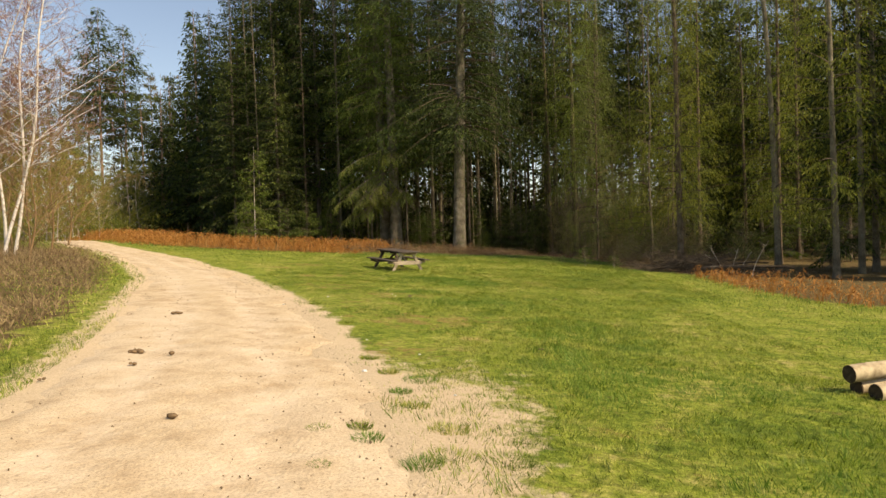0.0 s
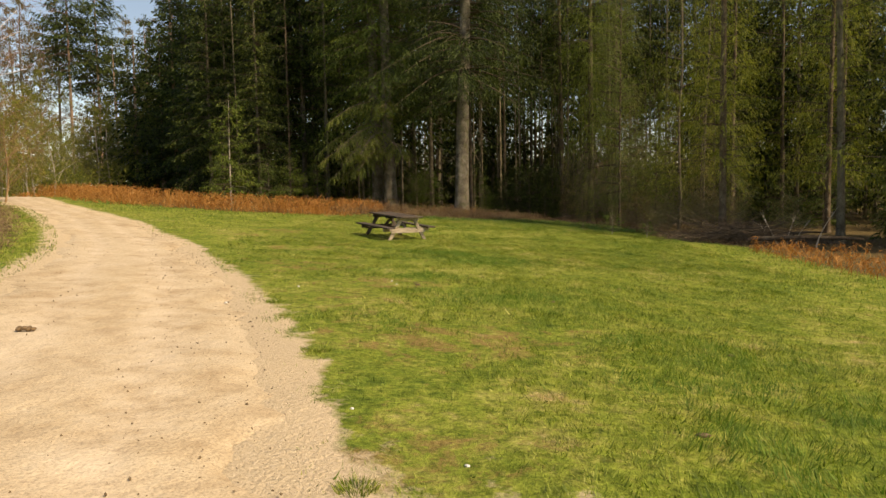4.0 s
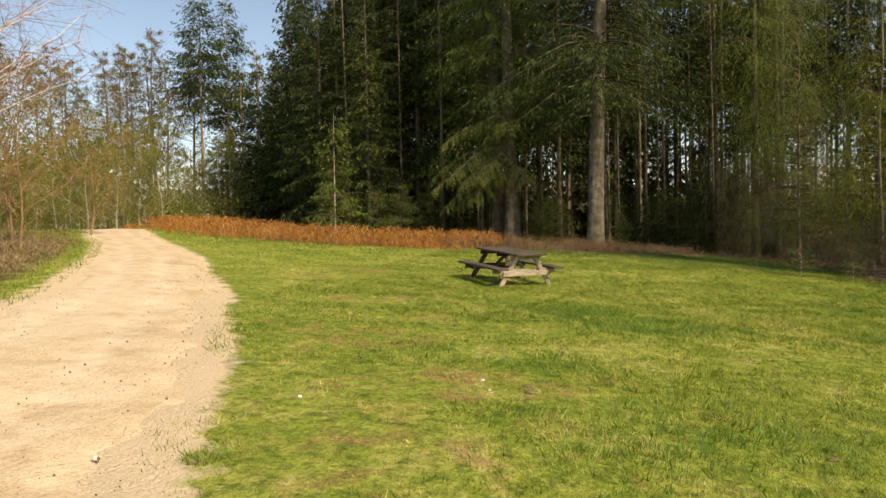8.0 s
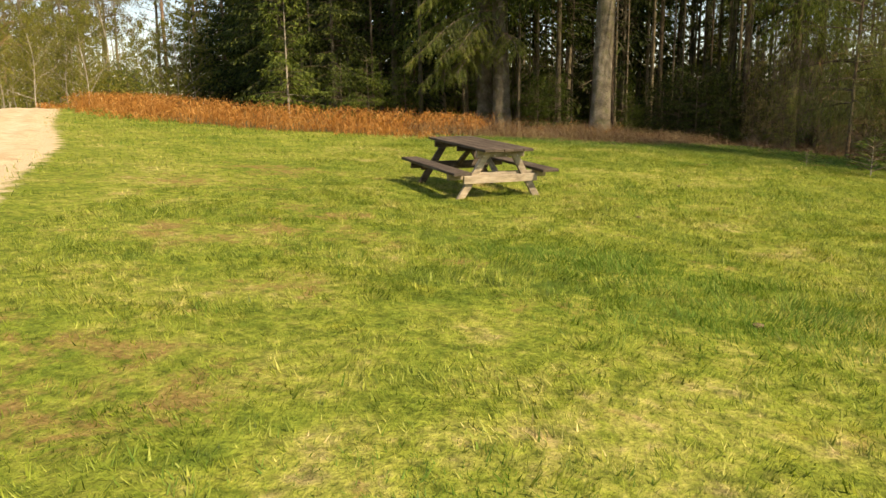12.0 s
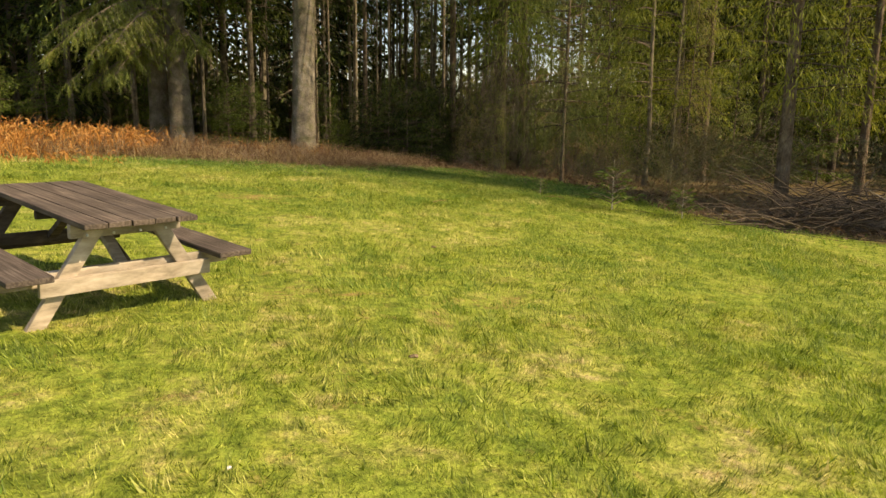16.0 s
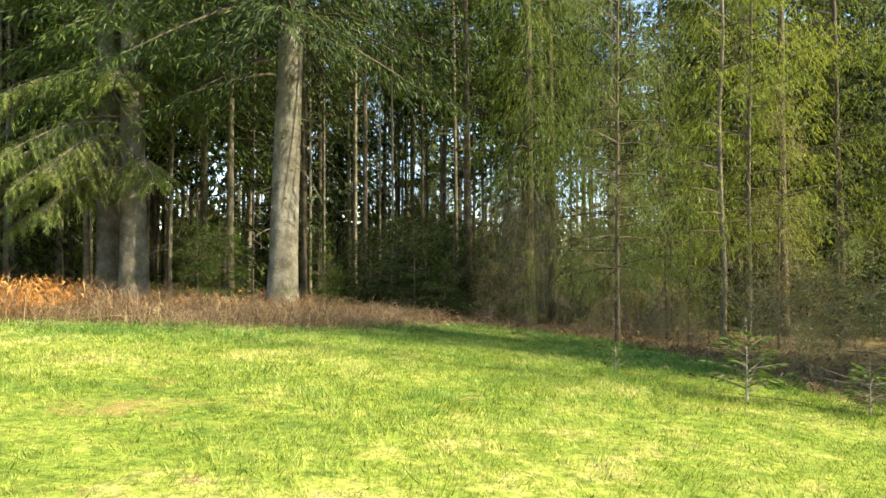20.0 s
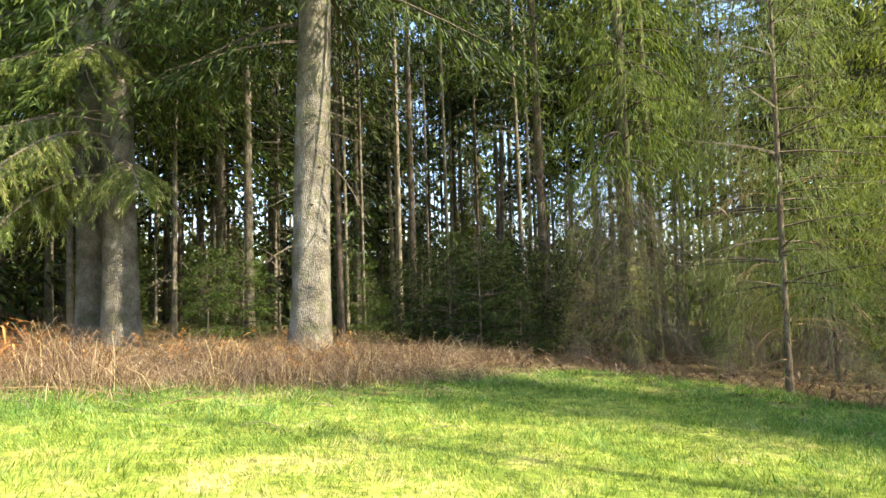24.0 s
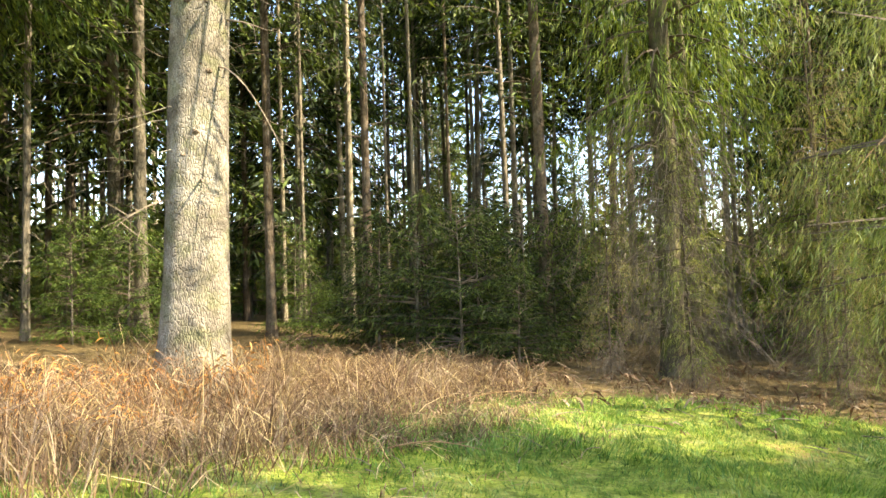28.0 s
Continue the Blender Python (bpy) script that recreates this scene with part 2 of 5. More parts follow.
BARK_MOSS = mat_bark("mossy_bark", (0.06, 0.05, 0.03), (0.12, 0.10, 0.06), (0.22, 0.19, 0.10), 9, 0.8)
BIRCH = mat_birch()
TWIG = mat_plain("dead_twig", (0.10, 0.075, 0.05), (0.24, 0.19, 0.13), 9, world=True)
TWIG_PALE = mat_plain("bleached_twig", (0.28, 0.24, 0.18), (0.48, 0.43, 0.35), 9, world=True)
TWIG_RED = mat_plain("birch_twigs", (0.20, 0.10, 0.075), (0.34, 0.20, 0.15), 5, world=True)
TWIG_TAN = mat_plain("tan_bush_twigs", (0.17, 0.10, 0.045), (0.34, 0.22, 0.11), 5, world=True)
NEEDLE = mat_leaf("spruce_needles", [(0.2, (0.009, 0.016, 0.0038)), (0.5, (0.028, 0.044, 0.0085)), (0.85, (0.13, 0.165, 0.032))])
# young growth; also stands in for sunlit needles on the old pair
NEEDLE_YOUNG_SUNLIT = mat_leaf("young_and_sunlit_spruce_needles", [(0.2, (0.0306, 0.0525, 0.00875)), (0.5, (0.0744, 0.114, 0.0175)), (0.85, (0.166, 0.205, 0.0394))])
NEEDLE_LARCH = mat_leaf("fresh_larch_needles", [(0.2, (0.095, 0.115, 0.02)), (0.5, (0.18, 0.21, 0.036)), (0.85, (0.30, 0.31, 0.06))], 0.45)
NEEDLE_DEAD = mat_leaf("withered_needles", [(0.2, (0.0984, 0.0902, 0.0328)), (0.5, (0.189, 0.172, 0.0656)), (0.85, (0.295, 0.262, 0.115))], 0.3, (1.1, 1.0, 0.7))
NEEDLE_BROWN = mat_leaf("brown_pine_needles", [(0.2, (0.07, 0.055, 0.02)), (0.5, (0.13, 0.105, 0.04)), (0.85, (0.20, 0.17, 0.06))], 0.25, (1.1, 1.0, 0.7))
BUD_GREEN = mat_leaf("spring_leaves", [(0.2, (0.105, 0.12, 0.024)), (0.5, (0.19, 0.20, 0.038)), (0.85, (0.29, 0.275, 0.065))], 0.45)
NEEDLE_HANG = mat_leaf("hanging_spruce_needles", [(0.2, (0.05, 0.078, 0.013)), (0.5, (0.125, 0.168, 0.026)), (0.85, (0.26, 0.295, 0.055))], 0.35)
NEEDLE_VEIL = mat_leaf("wispy_grey_green_needles", [(0.2, (0.075, 0.098, 0.024)), (0.5, (0.165, 0.19, 0.05)), (0.85, (0.29, 0.295, 0.105))], 0.35)
FAR_LEAF = mat_leaf("distant_olive_leaves", [(0.2, (0.06, 0.068, 0.018)), (0.5, (0.12, 0.132, 0.035)), (0.85, (0.20, 0.195, 0.06))], 0.35)
BLADE = mat_grass("grass_blades")
BLADE_LUSH = mat_leaf("lush_grass_blades", [(0.2, (0.07, 0.14, 0.018)), (0.6, (0.125, 0.22, 0.03)), (0.9, (0.215, 0.305, 0.05))], 0.3, (1.0, 1.15, 0.7), 0.0)
# same grass, with the wood's shade put into its tint
BLADE_SHADE = mat_grass("grass_tinted_as_shade_by_the_wood", (0.55, 0.78, 0.9))
STRAW = mat_leaf("dry_grass", [(0.2, (0.22, 0.15, 0.06)), (0.5, (0.38, 0.28, 0.13)), (0.85, (0.56, 0.45, 0.25))], 0.3, (1.1, 1.0, 0.8), 0.0)
BRACKEN = mat_leaf("dead_bracken_fronds", [(0.15, (0.17, 0.065, 0.016)), (0.45, (0.36, 0.155, 0.035)), (0.7, (0.48, 0.235, 0.06)), (0.92, (0.58, 0.37, 0.16))], 0.3, (1.1, 0.9, 0.6), 0.0)
BRACKEN_PALE = mat_leaf("bleached_bracken", [(0.15, (0.05, 0.027, 0.012)), (0.4, (0.11, 0.064, 0.031)), (0.64, (0.19, 0.122, 0.068)), (0.9, (0.36, 0.28, 0.19))], 0.25, (1.1, 0.95, 0.7), 0.0)
HEATHER = mat_leaf("winter_heather", [(0.15, (0.08, 0.05, 0.026)), (0.45, (0.19, 0.125, 0.065)), (0.85, (0.36, 0.27, 0.13))], 0.15, (1, 0.95, 0.8), 0.0)
TABLE_TOP = mat_wood("weathered_grey_planks", (0.07, 0.054, 0.042), (0.175, 0.142, 0.115))
TABLE_LEG = mat_wood("weathered_pale_timber", (0.31, 0.26, 0.19), (0.48, 0.42, 0.33), (7, 1.2, 4))
# the table's timber again, darkened for the shaded far end and underside
TABLE_SHADED = mat_wood("shaded_dark_timber", (0.06, 0.046, 0.034), (0.14, 0.115, 0.09), (7, 1.2, 4))
STEEL = mat_plain("galvanised_steel", (0.45, 0.45, 0.44), (0.62, 0.62, 0.60), 30, 0.4)
# sunlight on the low boughs is put into this paler yellow-green
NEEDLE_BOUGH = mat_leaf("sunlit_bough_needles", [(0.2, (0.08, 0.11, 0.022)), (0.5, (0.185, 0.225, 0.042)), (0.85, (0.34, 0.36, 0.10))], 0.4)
LOG_BARK = mat_plain("pale_log_bark", (0.16, 0.11, 0.06), (0.56, 0.46, 0.29), 7)
BARK_PINE = mat_bark("pine_bark", (0.16, 0.10, 0.06), (0.34, 0.23, 0.145), (0.50, 0.37, 0.25), 8)
TWIG_DARK = mat_plain("dark_dead_branches", (0.04, 0.03, 0.02), (0.14, 0.105, 0.07), 6, world=True)
CUT = mat_plain("weathered_log_end", (0.03, 0.02, 0.012), (0.09, 0.06, 0.035), 18)
DUNG = mat_plain("dry_dung", (0.08, 0.05, 0.025), (0.21, 0.14, 0.075), 22)
SOIL = mat_plain("loose_soil", (0.08, 0.055, 0.03), (0.22, 0.16, 0.09), 25)
STONE = mat_plain("pale_flint", (0.45, 0.43, 0.39), (0.75, 0.72, 0.66), 20, 0.6)


# ---------- mesh helpers ----------
def tri_mesh(name, verts, tris, smooth=False):
    verts, tris = np.asarray(verts, np.float32).reshape(-1, 3), np.asarray(tris, np.int32).reshape(-1, 3)
    me = bpy.data.meshes.new(name)
    me.vertices.add(len(verts))
    me.vertices.foreach_set("co", verts.ravel())
    me.loops.add(tris.size)
    me.loops.foreach_set("vertex_index", tris.ravel())
    me.polygons.add(len(tris))
    me.polygons.foreach_set("loop_start", np.arange(0, tris.size, 3, dtype=np.int32))
    me.polygons.foreach_set("use_smooth", np.full(len(tris), smooth))
    me.update(calc_edges=True)
    return me


class Soup:
    """Triangles gathered from many small pieces."""

    def __init__(self):
        self.v, self.t, self.n = [], [], 0

    def add(self, v, t):
        v = np.asarray(v, float).reshape(-1, 3)
        self.v.append(v)
        self.t.append(np.asarray(t, int).reshape(-1, 3) + self.n)
        self.n += len(v)
        return self

    def tube(self, pts, radii, sides=6, cap=True):
        pts, radii = np.asarray(pts, float), np.asarray(radii, float)
        k = len(pts)
        d = np.gradient(pts, axis=0)
        d /= np.linalg.norm(d, axis=1)[:, None] + 1e-9
        ref = np.array([0, 0, 1.0]) if abs(d[0, 2]) < 0.8 else np.array([1.0, 0, 0])
        u = np.cross(d, ref)
        u /= np.linalg.norm(u, axis=1)[:, None] + 1e-9
        w = np.cross(d, u)
        a = np.linspace(0, 2 * np.pi, sides, endpoint=False)
        ring = pts[:, None] + radii[:, None, None] * (np.cos(a)[None, :, None] * u[:, None] + np.sin(a)[None, :, None] * w[:, None])
        v = ring.reshape(-1, 3)
        i, j = np.meshgrid(np.arange(k - 1), np.arange(sides), indexing="ij")
        p, q = i * sides + j, i * sides + (j + 1) % sides
        t = np.concatenate([np.stack([p, p + sides, q], -1).reshape(-1, 3), np.stack([q, p + sides, q + sides], -1).reshape(-1, 3)])
        if cap:
            e = (k - 1) * sides
            t = np.concatenate([t, [[0, j, j + 1] for j in range(1, sides - 1)], [[e, e + j + 1, e + j] for j in range(1, sides - 1)]])
        return self.add(v, t)

    def tufts(self, base, way, length, width, rng, droop=0.0, flat=None):
        """Slim kite-shaped tufts: one triangle pair each, from base along way."""
        base, way = np.asarray(base, float).reshape(-1, 3), np.asarray(way, float).reshape(-1, 3)
        n = len(base)
        way = way / (np.linalg.norm(way, axis=1)[:, None] + 1e-9)
        length, width = np.broadcast_to(length, n)[:, None], np.broadcast_to(width, n)[:, None]
        side = np.cross(way, rng.normal(size=(n, 3)) if flat is None else np.asarray(flat) + 0.35 * rng.normal(size=(n, 3)))
        side /= np.linalg.norm(side, axis=1)[:, None] + 1e-9
        mid = base + way * length * 0.45
        tip = base + way * length
        tip[:, 2] -= (droop * length)[:, 0]
        v = np.stack([base, mid + side * width / 2, mid - side * width / 2, tip], 1).reshape(-1, 3)
        k = 4 * np.arange(n)[:, None]
        t = np.concatenate([k + [[0, 1, 2]], k + [[1, 3, 2]]])
        return self.add(v, t)

    def blades(self, base, lean, height, width, rng):
        """Bent grass blades: a foot and a tip triangle."""
        base = np.asarray(base, float)
        n = len(base)
        a = rng.uniform(0, 2 * np.pi, n)
        side = np.stack([np.cos(a), np.sin(a), 0 * a], -1) * np.broadcast_to(width, n)[:, None] / 2
        lean = np.asarray(lean)
        height = np.broadcast_to(height, n)
        mid = base + np.stack([lean[:, 0] * 0.35, lean[:, 1] * 0.35, height * 0.6], -1)
        tip = base + np.stack([lean[:, 0], lean[:, 1], height], -1)
        v = np.stack([base - side, base + side, mid + side * 0.7, mid - side * 0.7, tip], 1).reshape(-1, 3)
        k = 5 * np.arange(n)[:, None]
        t = np.concatenate([k + [[0, 1, 2]], k + [[0, 2, 3]], k + [[3, 2, 4]]])
        return self.add(v, t)

    def spikes(self, base, lean, height, width, rng):
        """Short straight blades of one triangle each."""
        base, lean = np.asarray(base, float), np.asarray(lean)
        n = len(base)
        a = rng.uniform(0, 2 * np.pi, n)
        side = np.stack([np.cos(a), np.sin(a), 0 * a], -1) * np.broadcast_to(width, n)[:, None] / 2
        tip = base + np.stack([lean[:, 0], lean[:, 1], np.broadcast_to(height, n)], -1)
        return self.add(np.stack([base - side, base + side, tip], 1).reshape(-1, 3), np.arange(3 * n).reshape(-1, 3))

    def mesh(self, name, smooth=False):
        return tri_mesh(name, np.concatenate(self.v), np.concatenate(self.t), smooth)


def joined(name, *soups):
    """One mesh of several soups, each with its own material: pairs of soup and material."""
    soups = [(s, m) for s, m in soups if s.n]
    v, t, k, n = [], [], [], 0
    for i, (s, m) in enumerate(soups):
        v += s.v
        tt = np.concatenate(s.t) + n
        t.append(tt)
        k.append(np.full(len(tt), i, np.int32))
        n += s.n
    me = tri_mesh(name, np.concatenate(v), np.concatenate(t), False)
    for s, m in soups:
        me.materials.append(m)
    me.polygons.foreach_set("material_index", np.concatenate(k))
    return me


def part(name, data, material, parent, label="", at=None):
    if isinstance(data, bmesh.types.BMesh):
        me = bpy.data.meshes.new(name)
        data.to_mesh(me)
        data.free()
        data = me
    if material is not None and not data.materials:
        data.materials.append(material)
    ob = new(name, data)
    if parent is not None:
        ob.parent = parent
    if at is not None:
        ob.matrix_basis = at
    if label:
        tagged(ob, label)
    return ob


def thing(name, label, category, m=None, group="", kind=""):
    ob = new(name)
    ob.empty_display_size = 0.2
    if m is not None:
        ob.matrix_basis = m
    return tagged(ob, label, category, group, kind)


def stuff(name, data, material, label, category, kind="stuff"):
    return tagged(part(name, data, material, None), label, category, kind=kind)


def block(sx, sy, sz, bevel=0.006, m=None, jitter=0.0, seed=0):
    bm = bmesh.new()
    bmesh.ops.create_cube(bm, size=1.0)
    bmesh.ops.scale(bm, vec=(sx, sy, sz), verts=bm.verts)
    if bevel:
        bmesh.ops.bevel(bm, geom=bm.edges[:], offset=bevel, segments=2, affect="EDGES", profile=0.6)
    if jitter:
        r = random.Random(seed)
        for v in bm.verts:
            v.co += Vector([r.uniform(-jitter, jitter) for _ in range(3)])
    if m is not None:
        bmesh.ops.transform(bm, matrix=m, verts=bm.verts)
    return bm


# ---------- ground ----------
def ground_z(x, y):
    """Height of the meadow: it falls to the right and rises gently to the wood."""
    x, y = np.asarray(x, float), np.asarray(y, float)
    s = np.interp(x, [-200, -60, -23, -7, 0, 4, 8, 11, 20, 200], [1.3, 1.45, 1.52, 0.44, 0.0, -0.31, -0.66, -0.84, -1.05, -1.6])
    z = s - 0.15 + 0.006 * np.clip(y, -40, 60) - 0.12 * np.clip((35 - y) / 15, 0, 1)
    return z + 0.022 * np.sin(1.3 * x + 0.7 * y) * np.sin(0.9 * y - 0.5 * x + 1) + 0.012 * np.sin(3.1 * x + 1.2) * np.sin(2.7 * y + 0.6 * x)


def gz(x, y):
    return float(ground_z(x, y))


ROAD_R = [(3.4, -14), (2.3, -4), (1.55, 1), (0.9, 3.5), (0.14, 6.0), (-0.71, 8.5), (-1.4, 10.6), (-2.3, 12.8), (-3.15, 14.5), (-4.2, 16.8), (-5.4, 18.6), (-6.4, 20.6), (-8.5, 23.4), (-11, 27.1), (-14.2, 30.7), (-18, 35), (-22.3, 40.2), (-25, 43.5), (-30, 47)]
ROAD_L = [(-1.3, -14), (-2.1, -4), (-2.5, 1), (-2.8, 3.6), (-3.2, 5.7), (-3.8, 7.6), (-4.6, 9.7), (-5.4, 11.8), (-6.25, 13.6), (-7.05, 15.6), (-8.05, 18), (-9.3, 20.2), (-11.0, 22.9), (-13.4, 26.4), (-16.3, 30.1), (-20, 34), (-23, 37.4), (-27, 41), (-32, 44)]
# near edge of the wood, from the crest of the track round to the right-hand side
EDGE = [(-60, 62), (-40, 55), (-26, 46), (-23, 43), (-18, 39.3), (-13.5, 36.6), (-9.6, 36.0), (-7.2, 36.8), (-5.6, 38.8), (-4.2, 40.3), (-1.2, 40.5), (0.1, 41.0), (0.9, 41.6), (1.6, 41.9), (2.6, 42.5), (3.3, 43.6), (4.0, 44.6), (5.0, 44.8), (6, 44.5), (7.1, 43.8), (7.8, 42.2), (8.1, 40.2), (8.1, 37.6), (7.6, 34.7), (8.3, 33.6), (9.5, 32.6), (9.9, 30.5), (9.8, 24), (10.7, 20), (12.5, 17.5), (20, 12), (60, 2)]


LATTICE = np.random.default_rng(77).uniform(-1, 1, (128, 128))


def lattice_noise(x, y):
    """Smooth random values between -1 and 1, one knot a metre."""
    xi, yi = np.floor(x).astype(int), np.floor(y).astype(int)
    fx, fy = x - xi, y - yi
    fx, fy = fx * fx * (3 - 2 * fx), fy * fy * (3 - 2 * fy)
    g = lambda i, j: LATTICE[i % 128, j % 128]
    return (g(xi, yi) * (1 - fx) + g(xi + 1, yi) * fx) * (1 - fy) + (g(xi, yi + 1) * (1 - fx) + g(xi + 1, yi + 1) * fx) * fy


WORN = [(-3.56, 22.8, 0.6), (-2.7, 22.0, 0.5), (-3.6, 21.8, 0.5), (-5.9, 26.6, 0.8), (-5.9, 24.6, 0.8), (0.45, 25.6, 0.45), (-0.3, 25.9, 0.4), (1.2, 25.9, 0.4), (-0.77, 20.0, 0.28), (-2.45, 20.0, 0.3), (-1.4, 21.2, 0.22), (1.1, 22.0, 0.2), (-1.2, 32.6, 0.5), (-1.5, 16.0, 0.6), (-0.8, 16.4, 0.6), (-0.4, 15.9, 0.5), (-4.1, 21.4, 0.7), (-3.0, 18.0, 0.8), (-0.2, 11.8, 1.0), (0.6, 12.2, 0.8), (-0.1, 8.5, 0.5), (-1.3, 14.0, 0.7), (1.0, 41.0, 0.5), (5.6, 42.3, 0.4), (7.2, 41.2, 0.5)]      # thin, trodden places in the grass: x, y, radius


def worn(x, y):
    """How trodden the turf is, 0 to 1."""
    w = 0 * np.asarray(x, float)
    for a, b, r in WORN:
        w = np.maximum(w, np.exp(-((x - a) / (1.6 * r)) ** 2 - ((y - b) / r) ** 2))
    return np.clip(w * (1.0 + 0.8 * lattice_noise(5.0 * x + y, 5.0 * y - x)), 0, 1)


def curve_pts(pts, n):
    """Evenly spaced points on a smooth line through pts."""
    p = np.array(pts, float)
    d = np.r_[0, np.cumsum(np.linalg.norm(np.diff(p, axis=0), axis=1))]
    s = np.linspace(0, d[-1], n)
    q = np.stack([np.interp(s, d, p[:, i]) for i in (0, 1)], -1)
    k = np.array([0.25, 0.5, 0.25])
    for _ in range(6):
        q[1:-1] = k[0] * q[:-2] + k[1] * q[1:-1] + k[2] * q[2:]
    return q


EDGE_P, ROAD_RP, ROAD_LP = curve_pts(EDGE, 700), curve_pts(ROAD_R, 400), curve_pts(ROAD_L, 400)


def inside(poly, x, y):
    poly = np.asarray(poly, float)
    x, y = np.asarray(x, float), np.asarray(y, float)
    res = np.zeros(x.shape, bool)
    x0, y0 = poly[-1]
    for x1, y1 in poly:
        hit = (y1 > y) != (y0 > y)
        if y1 != y0:
            res ^= hit & (x < (x0 - x1) * (y - y1) / (y0 - y1) + x1)
        x0, y0 = x1, y1
    return res


WOOD_POLY = EDGE + [(400, -40), (400, 500), (-400, 500), (-400, 120)]
ROAD_POLY = ROAD_R + ROAD_L[::-1]


def near_line(line, x, y):
    """Distance from points to a dense line."""
    x, y = np.ravel(x), np.ravel(y)
    out = np.full(len(x), 1e9)
    for i in range(0, len(x), 20000):
        dx = x[i:i + 20000, None] - line[None, :, 0]
        dy = y[i:i + 20000, None] - line[None, :, 1]
        out[i:i + 20000] = np.sqrt((dx * dx + dy * dy).min(1))
    return out


def build_ground():
    xs = np.unique(np.r_[np.linspace(-1500, -60, 16), np.linspace(-60, -26, 30), np.arange(-26, 20.01, 0.4), np.linspace(20, 60, 24), np.linspace(60, 1500, 16)])
    ys = np.unique(np.r_[np.linspace(-1500, -20, 14), np.linspace(-20, 0, 16), np.arange(0, 52.01, 0.4), np.linspace(52, 110, 30), np.linspace(110, 1500, 14)])
    gx, gy = np.meshgrid(xs, ys, indexing="ij")
    z = ground_z(gx, gy)
    n, k = gx.shape
    dr = np.minimum(near_line(ROAD_RP, gx, gy), near_line(ROAD_LP, gx, gy)).reshape(gx.shape)
    on = inside(ROAD_POLY, gx.ravel(), gy.ravel()).reshape(gx.shape)
    z = z - np.where(on, 0.10 * np.clip((dr - 0.25) / 0.5, 0, 1), 0)
    v = np.stack([gx, gy, z], -1).reshape(-1, 3)
    i, j = np.meshgrid(np.arange(n - 1), np.arange(k - 1), indexing="ij")
    a = (i * k + j).ravel()
    t = np.concatenate([np.stack([a, a + k, a + k + 1], -1), np.stack([a, a + k + 1, a + 1], -1)])
    me = tri_mesh("ground", v, t, True)
    d = near_line(EDGE_P, gx, gy)
    heath = inside([(-2.2, -4)] + ROAD_L + [(-60, 52), (-60, -10)], gx.ravel(), gy.ravel()) & (dr.ravel() > 0.9) & (gy.ravel() < 31)
    w = np.where(inside(WOOD_POLY, gx.ravel(), gy.ravel()), np.clip(d / 2.0 + 0.1, 0, 1), np.clip(0.1 - d / 3.0, 0, 1))
    w = np.maximum(w, np.where(heath, 0.75, 0))
    at = me.attributes.new("wood", "FLOAT", "POINT")
    at.data.foreach_set("value", w.astype(np.float32))
    sand = me.attributes.new("sand", "FLOAT", "POINT")
    spill = np.exp(-((gx - 0.9) / 1.0) ** 2 - ((gy - 5.6) / 2.6) ** 2)
    sand.data.foreach_set("value", np.clip(np.where(on, 1, np.exp(-dr / 0.25)) + 0.5 * spill, 0, 1).ravel().astype(np.float32))
    bare = me.attributes.new("bare", "FLOAT", "POINT")
    bare.data.foreach_set("value", worn(gx, gy).ravel().astype(np.float32))
    stuff("ground", me, TURF, "sloping meadow of short grass with bare patches and leaf litter", "ground", "structure")


def build_road():
    n, k = 400, 23
    s = np.linspace(0, 1, k)
    rng = np.random.default_rng(4)
    wob = np.convolve(rng.normal(size=n + 20), np.ones(5) / 5, "same")[10:n + 10]
    wob2 = np.convolve(rng.normal(size=n + 20), np.ones(5) / 5, "same")[10:n + 10]
    p = ROAD_LP[:, None] * (1 - s[None, :, None]) + ROAD_RP[:, None] * s[None, :, None]
    acr = (ROAD_RP - ROAD_LP) / np.linalg.norm(ROAD_RP - ROAD_LP, axis=1)[:, None]
    p += acr[:, None] * ((s ** 4)[None, :, None] * (0.4 * wob[:, None, None] - 0.1) - ((1 - s) ** 4)[None, :, None] * (0.4 * wob2[:, None, None] - 0.05))
    z = ground_z(p[..., 0], p[..., 1])
    crown = 0.06 * (1 - (2 * s - 1) ** 6) - 0.03
    ruts = -0.022 * (np.exp(-((s - 0.28) / 0.09) ** 2) + np.exp(-((s - 0.70) / 0.09) ** 2))
    z = z + (crown + ruts)[None] + 0.006 * rng.normal(size=z.shape) * (1 - (2 * s - 1) ** 8)[None]
    v = np.concatenate([p, z[..., None]], -1).reshape(-1, 3)
    i, j = np.meshgrid(np.arange(n - 1), np.arange(k - 1), indexing="ij")
    a = (i * k + j).ravel()
    t = np.concatenate([np.stack([a, a + 1, a + k + 1], -1), np.stack([a, a + k + 1, a + k], -1)])
    me = tri_mesh("road", v, t, True)
    rut = np.exp(-((s - 0.30) / 0.08) ** 2) + np.exp(-((s - 0.68) / 0.08) ** 2)
    me.attributes.new("rut", "FLOAT", "POINT").data.foreach_set("value", np.tile(rut, n).astype(np.float32))
    stuff("road", me, GRAVEL, "pale sandy gravel track curving up over a rise", "track", "structure")


build_ground()
build_road()


